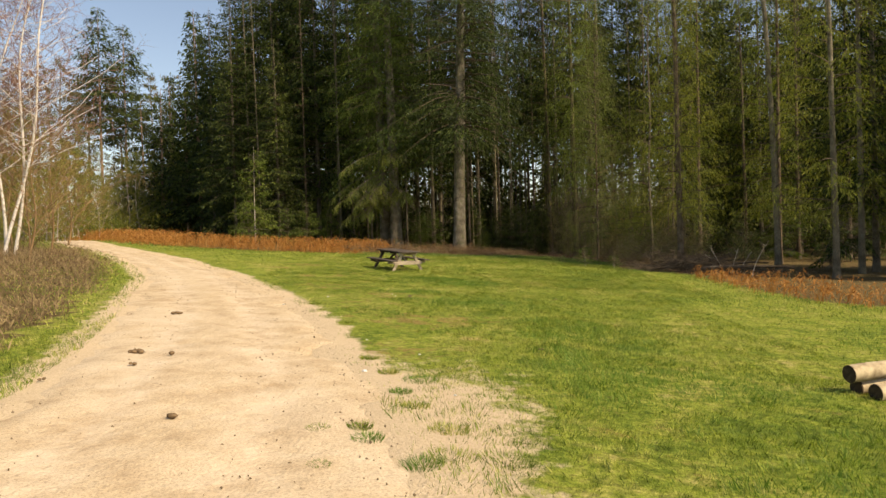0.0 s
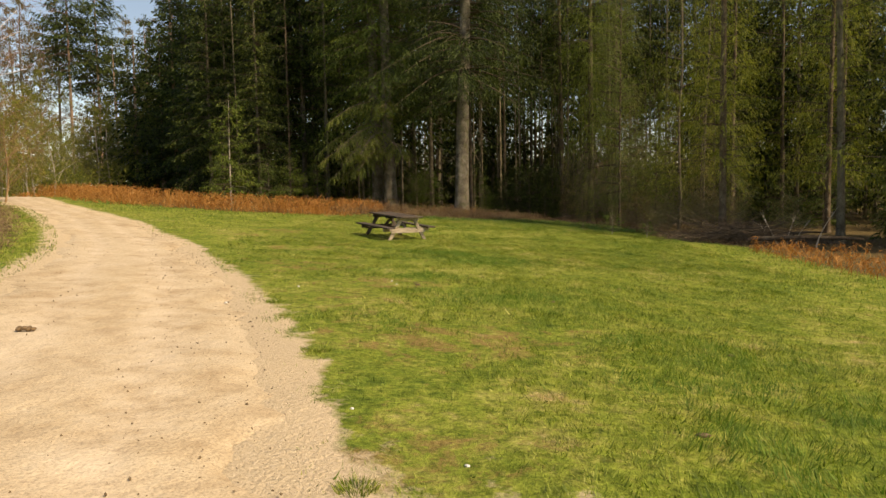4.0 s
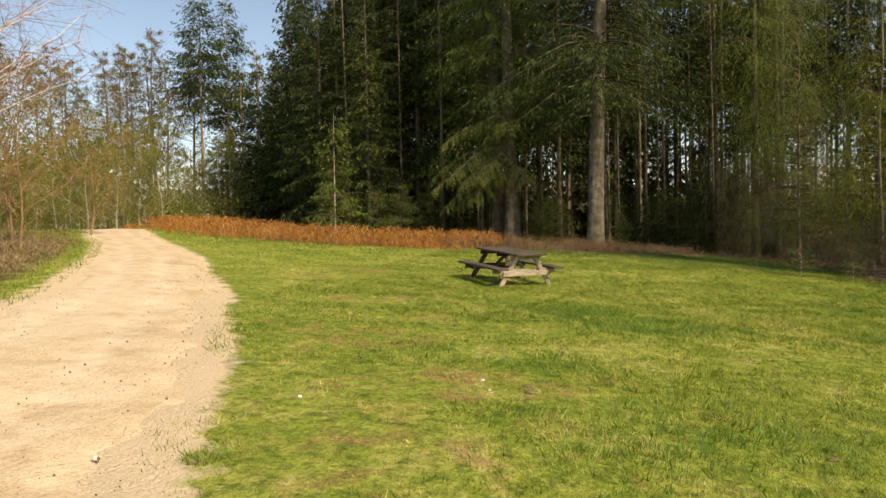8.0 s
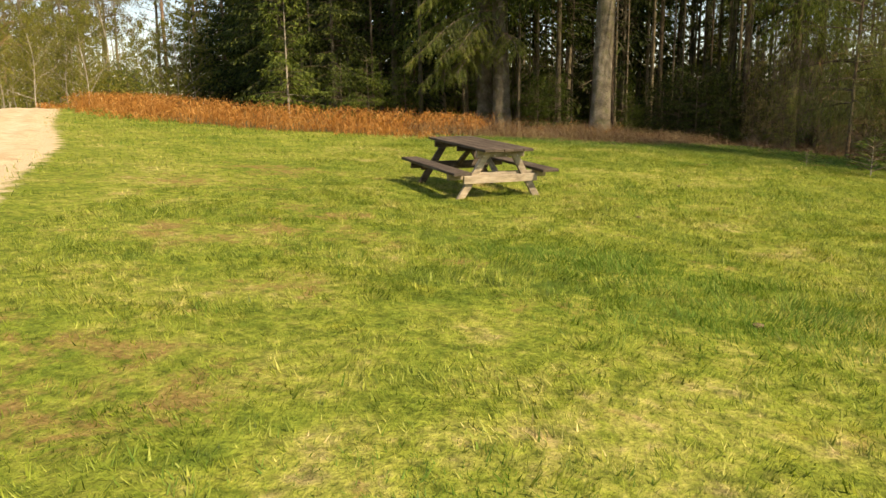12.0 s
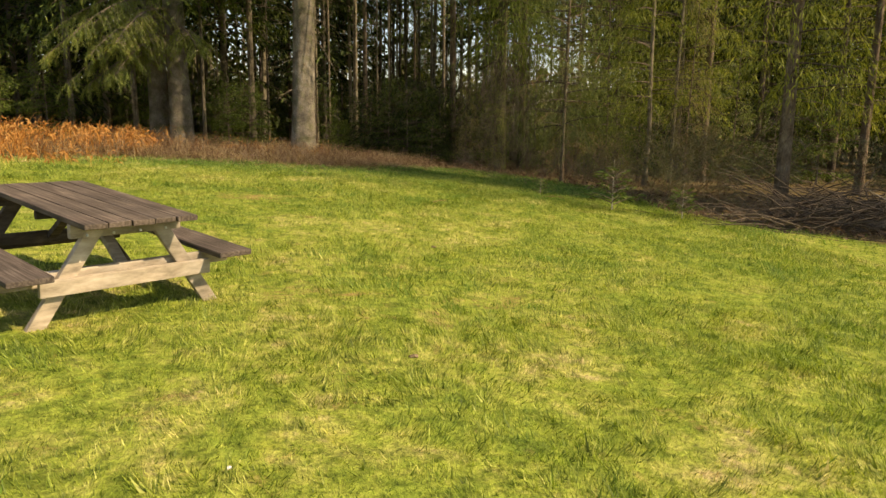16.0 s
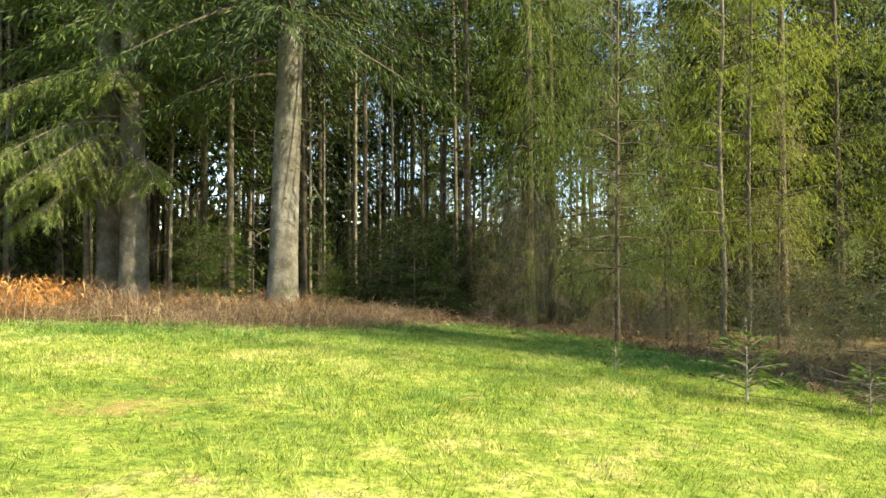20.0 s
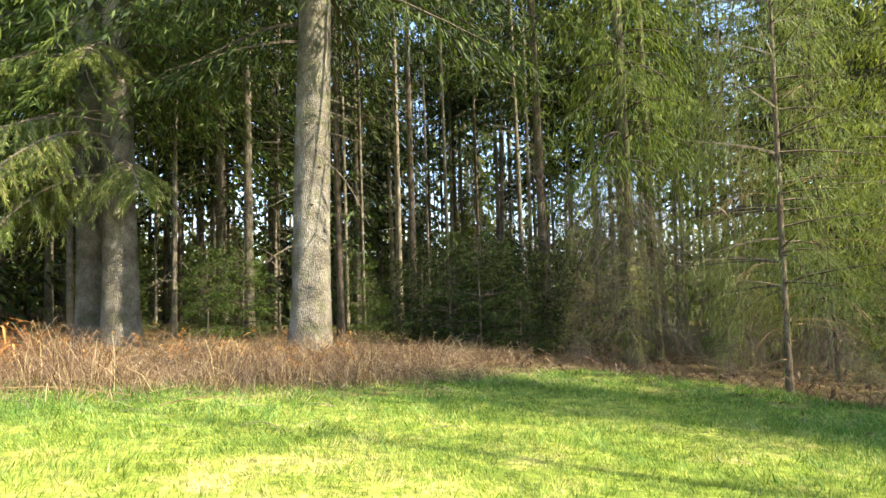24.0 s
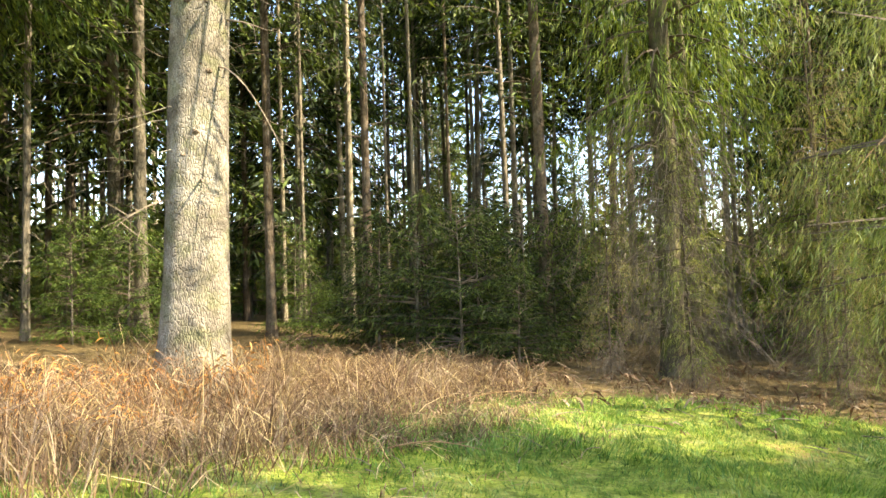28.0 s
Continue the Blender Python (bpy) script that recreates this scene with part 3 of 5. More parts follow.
# ---------- picnic table ----------
def build_table():
    x, y = -2.05, 25.87
    root = thing("picnic_table", "weathered grey-brown wooden picnic table with two benches on grass", "picnic table", pose(x, y, gz(x, y) - 0.03, -0.5, 4.0, -51.7) @ Matrix.Scale(1.045, 4))
    for i in range(5):
        part("top_plank", block(1.80, 0.144, 0.036, 0.006, pose(0.004 * (-1) ** i, -0.304 + 0.152 * i, 0.722), 0.0015, i), TABLE_TOP, root)
    for side in (-1, 1):
        part("bench_plank", block(1.80, 0.262, 0.040, 0.008, pose(0, side * 0.687, 0.425), 0.0015, 9 + side), TABLE_TOP, root)
    for e in (-0.66, 0.66):
        # near end in the sunlit tone, far end in the shaded one
        wood = TABLE_LEG if e > 0 else TABLE_SHADED
        out = 0.045 if e > 0 else -0.045
        batten = part("top_batten", block(0.045, 0.75, 0.095, 0.012, pose(e, 0, 0.655)), wood, root)
        part("bench_bearer", block(0.045, 1.56, 0.095, 0.012, pose(e - out, 0, 0.355)), wood, root)
        part("cross_brace", block(0.042, 1.16, 0.105, 0.006, pose(e + out, 0, 0.315)), wood, root)
        for side in (-1, 1):
            a = math.degrees(math.atan2(0.66 - 0.20, 0.72))
            part("leg", block(0.048, 0.098, 0.82, 0.006, pose(e, side * 0.425, 0.325, side * a, 0, 0)), wood, root)
        for k in (-0.27, -0.10, 0.08, 0.26):
            bolt = bmesh.new()
            bmesh.ops.create_cone(bolt, cap_ends=True, segments=8, radius1=0.010, radius2=0.008, depth=0.014, matrix=pose(e + out * 0.6, k, 0.625, 0, 90, 0))
            part("bolt", bolt, STEEL, batten, "bright metal bolt head")
        d = -1 if e > 0 else 1
        part("diagonal_brace", block(0.62, 0.07, 0.045, 0.006, pose(e + d * 0.27, 0, 0.50, 0, d * -34 if d > 0 else 34 , 0)), wood, root)
    part("top_batten", block(0.045, 0.66, 0.085, 0.012, pose(0, 0, 0.66)), TABLE_SHADED, root)


build_table()


# ---------- trees ----------
def stem_line(h, bend, rng, k=40, wave=0.0, turn=None):
    s = np.linspace(0, 1, k)
    a = rng.uniform(0, 2 * np.pi) if turn is None else turn
    off = bend * s ** 1.6 + wave * np.sin(s * 17 + a) * (1 - s) * np.minimum(1, s * 6)
    return np.stack([np.cos(a) * off, np.sin(a) * off, s * h], -1)


def trunk_soup(h, r, rng, sides=10, line=None, flare=0.35, lump=0.03, top=0.06, rings=12):
    s = np.r_[-0.012, 0, 0.008, 0.02, 0.045, np.linspace(0.09, 1, rings)]
    q = np.stack([np.interp(s, np.linspace(0, 1, len(line)), line[:, i]) for i in range(3)], -1)
    q[0, 2] = -0.35
    rad = r * (top + (1 - top) * (1 - np.clip(s, 0, 1)) ** 0.8) * (1 + flare * np.exp(-np.clip(s, 0, 1) * h / 0.45))
    sp = Soup().tube(q, rad, sides)
    v = sp.v[0]
    ang = np.tile(np.arange(sides) * 2 * np.pi / sides, len(s))
    wob = lump * r * (np.sin(ang * 3 + v[:, 2] * 0.7) + 0.7 * np.sin(ang * 5 - v[:, 2] * 1.3) + 1.5 * np.sin(ang * 4) * np.exp(-np.maximum(v[:, 2], 0) / 0.5))
    v[:, :2] += wob[:, None] * (v[:, :2] - np.repeat(q[:, :2], sides, 0)) / (np.repeat(rad, sides)[:, None] + 1e-6)
    return sp


def dead_twigs(sp, centre, n, z0, z1, rng, length=(0.3, 1.3), thick=0.013):
    for _ in range(n):
        z, a, ln = rng.uniform(z0, z1), rng.uniform(0, 2 * np.pi), rng.uniform(*length)
        s = np.linspace(0, 1, 4)
        p = centre(z) + np.array([np.cos(a), np.sin(a), rng.uniform(-0.5, 0.3)]) * ln * s[:, None]
        p[:, 2] -= 0.3 * ln * s ** 2
        p[1:3] += rng.normal(size=(2, 3)) * 0.04 * ln
        sp.tube(p, np.linspace(thick, 0.004, 4), 3, False)


def seedling(seed, h, r, cb, spread, branches, tufts, size, bark, leaf):
    """Trunk and crown meshes of a very small conifer."""
    rng = np.random.default_rng(seed)
    line = stem_line(h, 0.0, rng, 40, 0.0, None)
    centre = lambda z: np.array([np.interp(z, line[:, 2], line[:, 0]), np.interp(z, line[:, 2], line[:, 1]), z])
    stem, limbs, green = trunk_soup(h, r, rng, 6, line, rings=12), Soup(), Soup()
    for i in range(branches):
        f = (i + rng.uniform(0, 1)) / branches
        z = cb + (h - 0.3 - cb) * f ** 0.95
        a = i * 2.39996 + rng.uniform(-0.5, 0.5)
        d = np.array([np.cos(a), np.sin(a), 0.0])
        side = np.array([-d[1], d[0], 0.0])
        ln = spread * (1 - f) ** 0.8 * rng.uniform(0.5, 1.2) + 0.2
        s = np.linspace(0, 1, 5)
        pts = centre(z) + d * ln * s[:, None]
        pts[:, 2] += ln * ((0.3 + 0.12 * rng.normal()) * s + f * 0.35 * s - 0.1 * s ** 2)
        limbs.tube(pts, np.linspace(0.008 + 0.010 * ln, 0.004, 5), 3, False)
        n = max(4, int(tufts * (0.3 + ln / spread)))
        u = 0.25 + 0.75 * rng.uniform(0, 1, n) ** 0.7
        q = rng.uniform(-1, 1, n) * (0.34 * (1 - u) + 0.09) * ln
        base = np.stack([np.interp(u, s, pts[:, j]) for j in range(3)], -1) + side * q[:, None]
        way = d * rng.uniform(0.3, 1.0, n)[:, None] + side * (np.sign(q) * rng.uniform(0.1, 0.9, n))[:, None]
        way[:, 2] += 0.25 * f - 0.1 * rng.uniform(0.2, 1.7, n)
        ls = size * rng.uniform(0.6, 1.4, n)
        green.tufts(base, way, ls, ls * rng.uniform(0.75, 1.3, n) * 0.16, rng, 0.1)
    tm = stem.mesh("trunk", True)
    tm.materials.append(bark)
    return dict(trunk=tm, crown=joined("crown", (limbs, TWIG), (green, leaf)))


def bough_crown(seed, h, r, cb, spread, gap=0.5, per=4, twig=0.27, size=0.21, droop=0.55, hang=0.45, power=0.7, leaf=None, bark=None, wood=None, dead=14, dead_from=1.2, sides=7, rings=9, bend=0.2, low=None, skirt=0, slim=0.25, wave=0.0, turn=None):
    """Trunk and crown of a spruce with boughs in whorls, each a flat fan of needle-covered twigs that hang from it.
    low: (bottom, number) of some single boughs below the crown; skirt: number of dead twigs that droop round the stem."""
    rng = np.random.default_rng(seed)
    line = stem_line(h, bend, rng, 40, wave, turn)
    at = lambda z: np.stack([np.interp(z, line[:, 2], line[:, i]) for i in (0, 1)] + [z], -1)
    stem, limbs, green = trunk_soup(h, r, rng, sides, line, rings=rings), Soup(), Soup()
    levels = list(np.repeat(np.arange(cb, h - 0.4, gap), per))
    if low:
        levels += list(rng.uniform(low[0], cb, low[1]))
    for z in levels:
        z = z + rng.uniform(-0.25, 0.25)
        f = max(0.0, (z - cb) / (h - cb))
        if rng.uniform() < 0.12:
            continue
        a = rng.uniform(0, 6.283)
        d, side = np.array([math.cos(a), math.sin(a), 0]), np.array([-math.sin(a), math.cos(a), 0])
        ln = spread * (1 - f) ** power * rng.uniform(0.55, 1.15) + 0.25
        drp, up = droop * rng.uniform(0.6, 1.4) * (1 - 0.75 * f), 0.10 + 0.45 * f + 0.1 * rng.normal()
        s = np.linspace(0, 1, 6)
        q = at(np.array(z)) + d * ln * s[:, None] + side * (0.12 * ln * rng.normal() * s ** 2)[:, None]
        q[:, 2] += ln * (up * s - drp * s ** 2 + 0.38 * drp * s ** 4)
        limbs.tube(q[:5], np.linspace(0.007 + 0.009 * ln, 0.004, 5), 3, False)
        n = max(5, int(ln / twig * 2))
        u = 0.12 + 0.88 * (np.arange(n) + rng.uniform(0, 1, n)) / n
        sg = np.where(np.arange(n) % 2 == 0, 1.0, -1.0)
        tl = np.minimum((0.42 * ln * (1 - u) + 0.22) * rng.uniform(0.6, 1.25, n), 1.2)
        b = np.stack([np.interp(u, s, q[:, j]) for j in range(3)], -1)
        td = side * (sg * rng.uniform(0.5, 1.0, n))[:, None] + d * rng.uniform(0.3, 0.9, n)[:, None]
        td[:, 2] -= hang * rng.uniform(0.3, 1.5, n)
        k = np.maximum(2, (tl / (0.55 * size)).astype(int))
        i = np.repeat(np.arange(n), k)
        v = rng.uniform(0.05, 1.0, len(i))
        base = b[i] + td[i] * (tl[i] * v)[:, None]
        base[:, 2] -= hang * 0.4 * tl[i] * v ** 2
        way = td[i] + 0.45 * rng.normal(size=(len(i), 3))
        way[:, 2] -= 0.5 * hang
        ls = size * rng.uniform(0.6, 1.5, len(i))
        green.tufts(base, way, ls, ls * slim * rng.uniform(0.65, 1.35, len(i)), rng, 0.12)
    centre = lambda z: at(np.array(z))
    dead_twigs(stem, centre, dead, dead_from, max(cb, dead_from + 1), rng)
    dry = Soup()
    for _ in range(skirt):
        z, a, ln = cb * rng.uniform(0.15, 0.95), rng.uniform(0, 6.283), rng.uniform(0.35, 1.0) * min(2.3, 0.6 + 0.42 * cb)
        s = np.linspace(0, 1, 5)
        q = at(np.array(z)) + np.array([math.cos(a), math.sin(a), 0]) * ln * (s ** 0.8)[:, None]
        q[:, 2] += ln * (rng.uniform(-0.1, 0.25) * s - rng.uniform(0.4, 1.5) * s ** 2.6)
        q[1:] += rng.normal(size=(4, 3)) * 0.09
        q[:, 2] = np.maximum(q[:, 2], 0.05)
        dry.tube(q, np.linspace(0.008, 0.002, 5), 3, False)
        for _ in range(4):
            g = q[rng.integers(1, 5)]
            e = g + np.array([rng.normal() * 0.15, rng.normal() * 0.15, -rng.uniform(0.15, 0.6)])
            e[2] = max(e[2], 0.04)
            dry.tube([g, (g + e) / 2 + rng.normal(size=3) * 0.03, e], [0.005, 0.004, 0.002], 3, False)
    tm = stem.mesh("trunk", True)
    tm.materials.append(bark or BARK_SPRUCE)
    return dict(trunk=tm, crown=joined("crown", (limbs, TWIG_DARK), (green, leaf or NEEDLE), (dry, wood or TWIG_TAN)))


def plant(name, parts, label, category, m, group=""):
    root = thing(name, label, category, m, group)
    for key in ("trunk", "crown"):
        if parts.get(key):
            part(key, parts[key], None, root)
    for extra in parts.get("stems", ()):
        part("stem", extra, None, root)
    return root


def at_ground(x, y, turn=0.0, scale=1.0, tall=None, dz=0.0, tilt=(0, 0)):
    return Matrix.LocRotScale((x, y, gz(x, y) + dz), Euler((tilt[0], tilt[1], turn)), (scale, scale, tall or scale))


def clear_of(x, y, placed, gap):
    return all((x - a) ** 2 + (y - b) ** 2 > gap * gap for a, b in placed)


# trunks that stand out in the plantation: x, y, diameter, kind
KEY_TRUNKS = [(-6.4, 53.9, 0.36, 1), (-7.9, 60, 0.30, 1), (-2.5, 53.2, 0.31, 0), (-2.3, 59, 0.28, 1), (0.25, 54.3, 0.26, 2), (0.92, 60, 0.24, 1), (2.4, 60.5, 0.21, 3), (2.6, 53.6, 0.23, 2), (5.2, 62, 0.16, 3), (6.9, 60, 0.17, 3), (6.7, 55.4, 0.20, 0), (6.3, 51.3, 0.29, 2), (-7.2, 63.5, 0.17, 3), (3.6, 52.4, 0.11, 3),
              (7.58, 68, 0.22, 3), (8.17, 66, 0.22, 0), (11.14, 58, 0.24, 2), (10.75, 56, 0.26, 1), (-12.3, 64, 0.3, 3), (-9.2, 55.5, 0.28, 1), (-4.5, 61, 0.22, 3), (-1.0, 64, 0.2, 3), (-4.45, 52.0, 0.16, 0)]
# those at y 26-34, mostly unseen, are added to shade the meadow
EDGE_TREES = [(-11.5, 53.5, 1, 1.0), (-15, 56, 2, 1.0), (-19.5, 59, 0, 0.88), (-24, 64, 1, 0.8), (-26.5, 71, 2, 0.75), (1.0, 62, 1, 1.0), (17.5, 54, 2, 0.9), (-13.5, 49.5, 0, 0.6), (-18, 53, 2, 0.7), (16, 49, 0, 0.7), (21, 50, 1, 0.85), (25, 53, 2, 0.9), (30, 52, 0, 0.9), (35, 55, 1, 0.9), (40, 52, 2, 0.9), (27.5, 58, 1, 0.95), (22, 57, 0, 0.95), (33, 46, 2, 0.8), (-4, 57, 2, 1.0), (-10, 59, 0, 1.05), (-16.5, 64, 1, 1.05), (22.5, 26, 0, 0.5), (26.5, 28.2, 1, 0.9), (20.2, 27.3, 2, 0.45), (24.5, 29.9, 2, 0.95), (30, 30, 2, 0.95), (36, 62, 0, 1.0), (43, 60, 1, 1.0), (31, 64, 2, 1.0), (48, 56, 0, 1.0), (24, 66, 1, 1.0), (19.8, 33.4, 1, 0.85), (8, 72, 0, 0.45), (11, 74, 1, 0.42), (5, 73, 2, 0.4), (13.5, 71.5, 0, 0.45), (1.8, 74, 1, 0.42), (-2, 73, 2, 0.42), (17, 76, 0, 0.45), (9.4, 77, 2, 0.5)]
LONG_SPRUCE = "tall straight spruce with a bare lower trunk in the plantation"


def wood_trees():
    """The spruce plantation behind the meadow and the trees along its edge."""
    rng = np.random.default_rng(21)
    rad = (0.085, 0.10, 0.09, 0.11)
    barks = (BARK_SPRUCE, BARK_PALE, BARK_DARK, BARK_PALE)
    inner = [bough_crown(30 + i, 25 + 1.5 * i, rad[i], 7.2 + 1.1 * i, 1.9, 0.6, 3, 0.27, 0.20, bark=barks[i], dead=20, slim=0.165) for i in range(4)]
    inner += [bough_crown(40 + i, 25 + 1.5 * i, rad[i], 7.4 + 1.2 * i, 1.7, 0.85, 2, 0.42, 0.30, bark=barks[i], dead=12, sides=6, rings=7) for i in range(4)]
    edge = [bough_crown(50 + i, 25 + 2 * i, 0.19, 3.4 + 0.9 * i, 4.6, 0.45, 5, 0.25, 0.27, 0.7, 0.5, dead=14, low=(1.2, 8), slim=0.28) for i in range(3)]
    inner.append(bough_crown(48, 28, 0.11, 9.6, 3.7, 0.46, 5, 0.24, 0.25, 0.55, 0.5, dead=30, slim=0.26))
    rad += (0.11,) * 5
    placed, roots = [(-0.34, 46), (-5, 49), (-6, 49.6)], {}

    def spruce(x, y, k, sc, tall):
        placed.append((x, y))
        m = at_ground(x, y, rng.uniform(0, 6.3), sc, tall, tilt=(rng.normal() * 0.008, rng.normal() * 0.008))
        if k not in roots:
            roots[k] = plant("spruce_tree", inner[k], LONG_SPRUCE, "tree", m, "spruces of the plantation")
            return
        c = copy_thing(roots[k], m)
        c.matrix_basis = m

    for x, y, dia, k in KEY_TRUNKS:
        spruce(x, y, k, dia / (2 * rad[k]), rng.uniform(0.9, 1.08))
    for x, y in ((-12.8, 55.2), (-15.5, 58.2), (12, 66), (16, 64), (20, 58.5), (-6, 66), (-7.5, 57), (15, 60.5), (-3, 63.5), (-9.5, 61.5), (-14, 58.5), (-18.5, 61.5)):
        spruce(x, y, 8, rng.uniform(0.9, 1.15), rng.uniform(0.85, 1.05))
    for x, y, k, sc in EDGE_TREES:
        placed.append((x, y))
        m = at_ground(x, y, rng.uniform(0, 6.3), sc, sc)
        if ("e", k) not in roots:
            roots[("e", k)] = plant("edge_spruce", edge[k], "dark spruce with low hanging branches at the meadow's edge", "tree", m, "spruces at the wood's edge")
        else:
            copy_thing(roots[("e", k)], m).matrix_basis = m
    for j in range(13):
        for i in range(54):
            x = -38 + 1.75 * i + rng.normal() * 0.5
            y = 50 + 1.7 * j + rng.normal() * 0.5
            if not inside(WOOD_POLY, np.array([x]), np.array([y]))[0] or near_line(EDGE_P, [x], [y])[0] < 6:
                continue
            if (x > 11 and y < 54) or x < -0.40 * (y - 9.8) + 0.5 or (-7 < x < 12 and y < 55.5):
                continue
            if (4.5 < x < 14 and rng.uniform() < 0.45) or (x > 16 and rng.uniform() < 0.6):
                continue
            if rng.uniform() < 0.40 or len(placed) > 315 or not clear_of(x, y, placed, 1.1):
                continue
            spruce(x, y, int(rng.integers(4)) + (4 if y > 62 else 0), rng.uniform(0.65, 1.15), rng.uniform(0.8, 1.08))
    for x, y in ((9.6, 62), (7.0, 60.2), (10.6, 58.6), (13.2, 62.4), (5.4, 65)):
        spruce(x, y, 8, 1.05, 1.16)


wood_trees()


def big_trees():
    """Three old spruces at the edge, the near one with a stub-covered trunk."""
    for x, y, r, seed, h, lab in ((-0.34, 46.0, 0.415, 1, 32, "massive old spruce with scaly grey bark, rising from dead bracken"), (-4.85, 48.6, 0.41, 2, 30, "thick grey old spruce standing close to another"), (-5.75, 49.4, 0.38, 3, 30, "thick dark old spruce standing close to another")):
        # the pair's crowns take the lighter needles, as sunlight put into colour
        p = bough_crown(100 + seed, h, r, 8.0 if seed == 1 else 7.0, 6.2 if seed == 1 else 4.6, 0.36, 6 if seed == 1 else 4, 0.2, 0.2, 0.75, 0.7, 0.6, NEEDLE if seed == 1 else NEEDLE_YOUNG_SUNLIT, BARK_OLD, dead=12, dead_from=2.6, sides=32, rings=24, slim=0.15, low=(6.6, 5))
        root = plant("old_spruce", p, lab, "tree", at_ground(x, y, 0.4, tilt=(0.0, 0.032 if seed == 1 else -0.015)), "old spruces")
        rng = np.random.default_rng(seed)
        stem = next(c for c in root.children if c.name.startswith("trunk"))
        if seed == 1:
            for z, a, ln, dr in ((4.1, -0.75, 1.3, 1.1), (5.2, -0.5, 0.7, 0.5), (4.75, -0.4, 0.6, 0.3), (2.35, -2.6, 0.7, 0.6), (2.6, -1.3, 0.5, 0.5), (5.5, -0.2, 0.5, 0.3)):
                s = np.linspace(0, 1, 8)
                d = np.array([math.cos(a - 0.4), math.sin(a - 0.4), 0])
                q = np.array([0, 0, z]) + d * (r * 0.8 + ln * s[:, None])
                q[:, 2] -= ln * dr * s ** 1.6
                sp = Soup().tube(q, np.linspace(0.016, 0.003, 8), 5)
                for _ in range(5):
                    k = rng.integers(3, 8)
                    e = q[k] + rng.normal(size=3) * 0.2 + d * 0.12 - np.array([0, 0, 0.1])
                    sp.tube([q[k], (q[k] + e) / 2 + rng.normal(size=3) * 0.02, e], [0.006, 0.004, 0.002], 3, False)
                part("dead_branch", sp.mesh("dead_branch"), TWIG, stem)
            for z, a in ((4.9, -1.25), (4.9, -1.9), (4.95, -0.9), (3.2, -1.5), (2.9, -1.9), (4.0, -1.1), (5.7, -1.4)):
                bm = bmesh.new()
                bmesh.ops.create_icosphere(bm, subdivisions=2, radius=1.0)
                rr = r * 0.93 * (1 - z / 40)
                bmesh.ops.transform(bm, matrix=Matrix.Translation((math.cos(a - 0.4) * rr, math.sin(a - 0.4) * rr, z)) @ Matrix.Diagonal((0.05, 0.05, 0.035, 1)), verts=bm.verts)
                for v in bm.verts:
                    v.co += Vector(noise.noise_vector(v.co * 30)) * 0.012
                part("knot", bm, BARK_DARK, stem)


big_trees()


def low_boughs():
    """Sunlit boughs of the old pair that hang low over the bracken."""
    rng = np.random.default_rng(77)
    root = bpy.data.objects["old_spruce.001"]
    for a, z, ln, rise in ((-2.55, 4.6, 3.6, 0.05), (-2.8, 4.0, 3.8, 0.0), (-2.3, 4.9, 3.6, 0.05), (-3.0, 5.0, 4.2, 0.0), (-3.3, 5.6, 4.2, 0.0), (-2.65, 5.3, 3.9, 0.05), (-2.45, 4.0, 3.0, -0.05), (-2.95, 3.5, 3.0, 0.0), (-1.5, 4.3, 2.0, 0.0), (-3.0, 6.8, 3.6, 0.1), (-1.9, 6.9, 2.6, 0.1)):
        d, side = np.array([math.cos(a), math.sin(a), 0]), np.array([-math.sin(a), math.cos(a), 0])
        s = np.linspace(0, 1, 9)
        q = np.array([0, 0, z]) + d * (0.3 + ln * s[:, None])
        q[:, 2] += ln * (rise * s - 0.48 * s ** 2.0)
        wood_, green = Soup().tube(q, np.linspace(0.035, 0.006, 9), 5, False), Soup()
        for i in range(60):
            u = rng.uniform(0.15, 1)
            c = np.array([np.interp(u, s, q[:, j]) for j in range(3)])
            w = rng.choice([-1, 1]) * rng.uniform(0.3, 1.0) * (1.0 * (1 - u) + 0.45)
            k = np.linspace(0, 1, 5)[:, None]
            tw = c + (side * w + d * abs(w) * rng.uniform(0.2, 0.8)) * k
            tw[:, 2] -= ((abs(w) * rng.uniform(0.5, 1.3) + 0.15) * k ** 1.5)[:, 0]
            wood_.tube(tw, np.linspace(0.010, 0.003, 5), 3, False)
            n = 84
            v = rng.uniform(0.1, 1, n)
            b = np.stack([np.interp(v, k[:, 0], tw[:, j]) for j in range(3)], -1)
            way = (tw[-1] - tw[0]) / (np.linalg.norm(tw[-1] - tw[0]) + 1e-6) + 0.75 * rng.normal(size=(n, 3))
            way[:, 2] -= 0.75
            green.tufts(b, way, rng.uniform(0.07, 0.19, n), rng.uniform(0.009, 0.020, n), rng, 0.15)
        # needle colour already holds the sunlit look
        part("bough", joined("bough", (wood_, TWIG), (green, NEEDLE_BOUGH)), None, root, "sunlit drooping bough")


low_boughs()


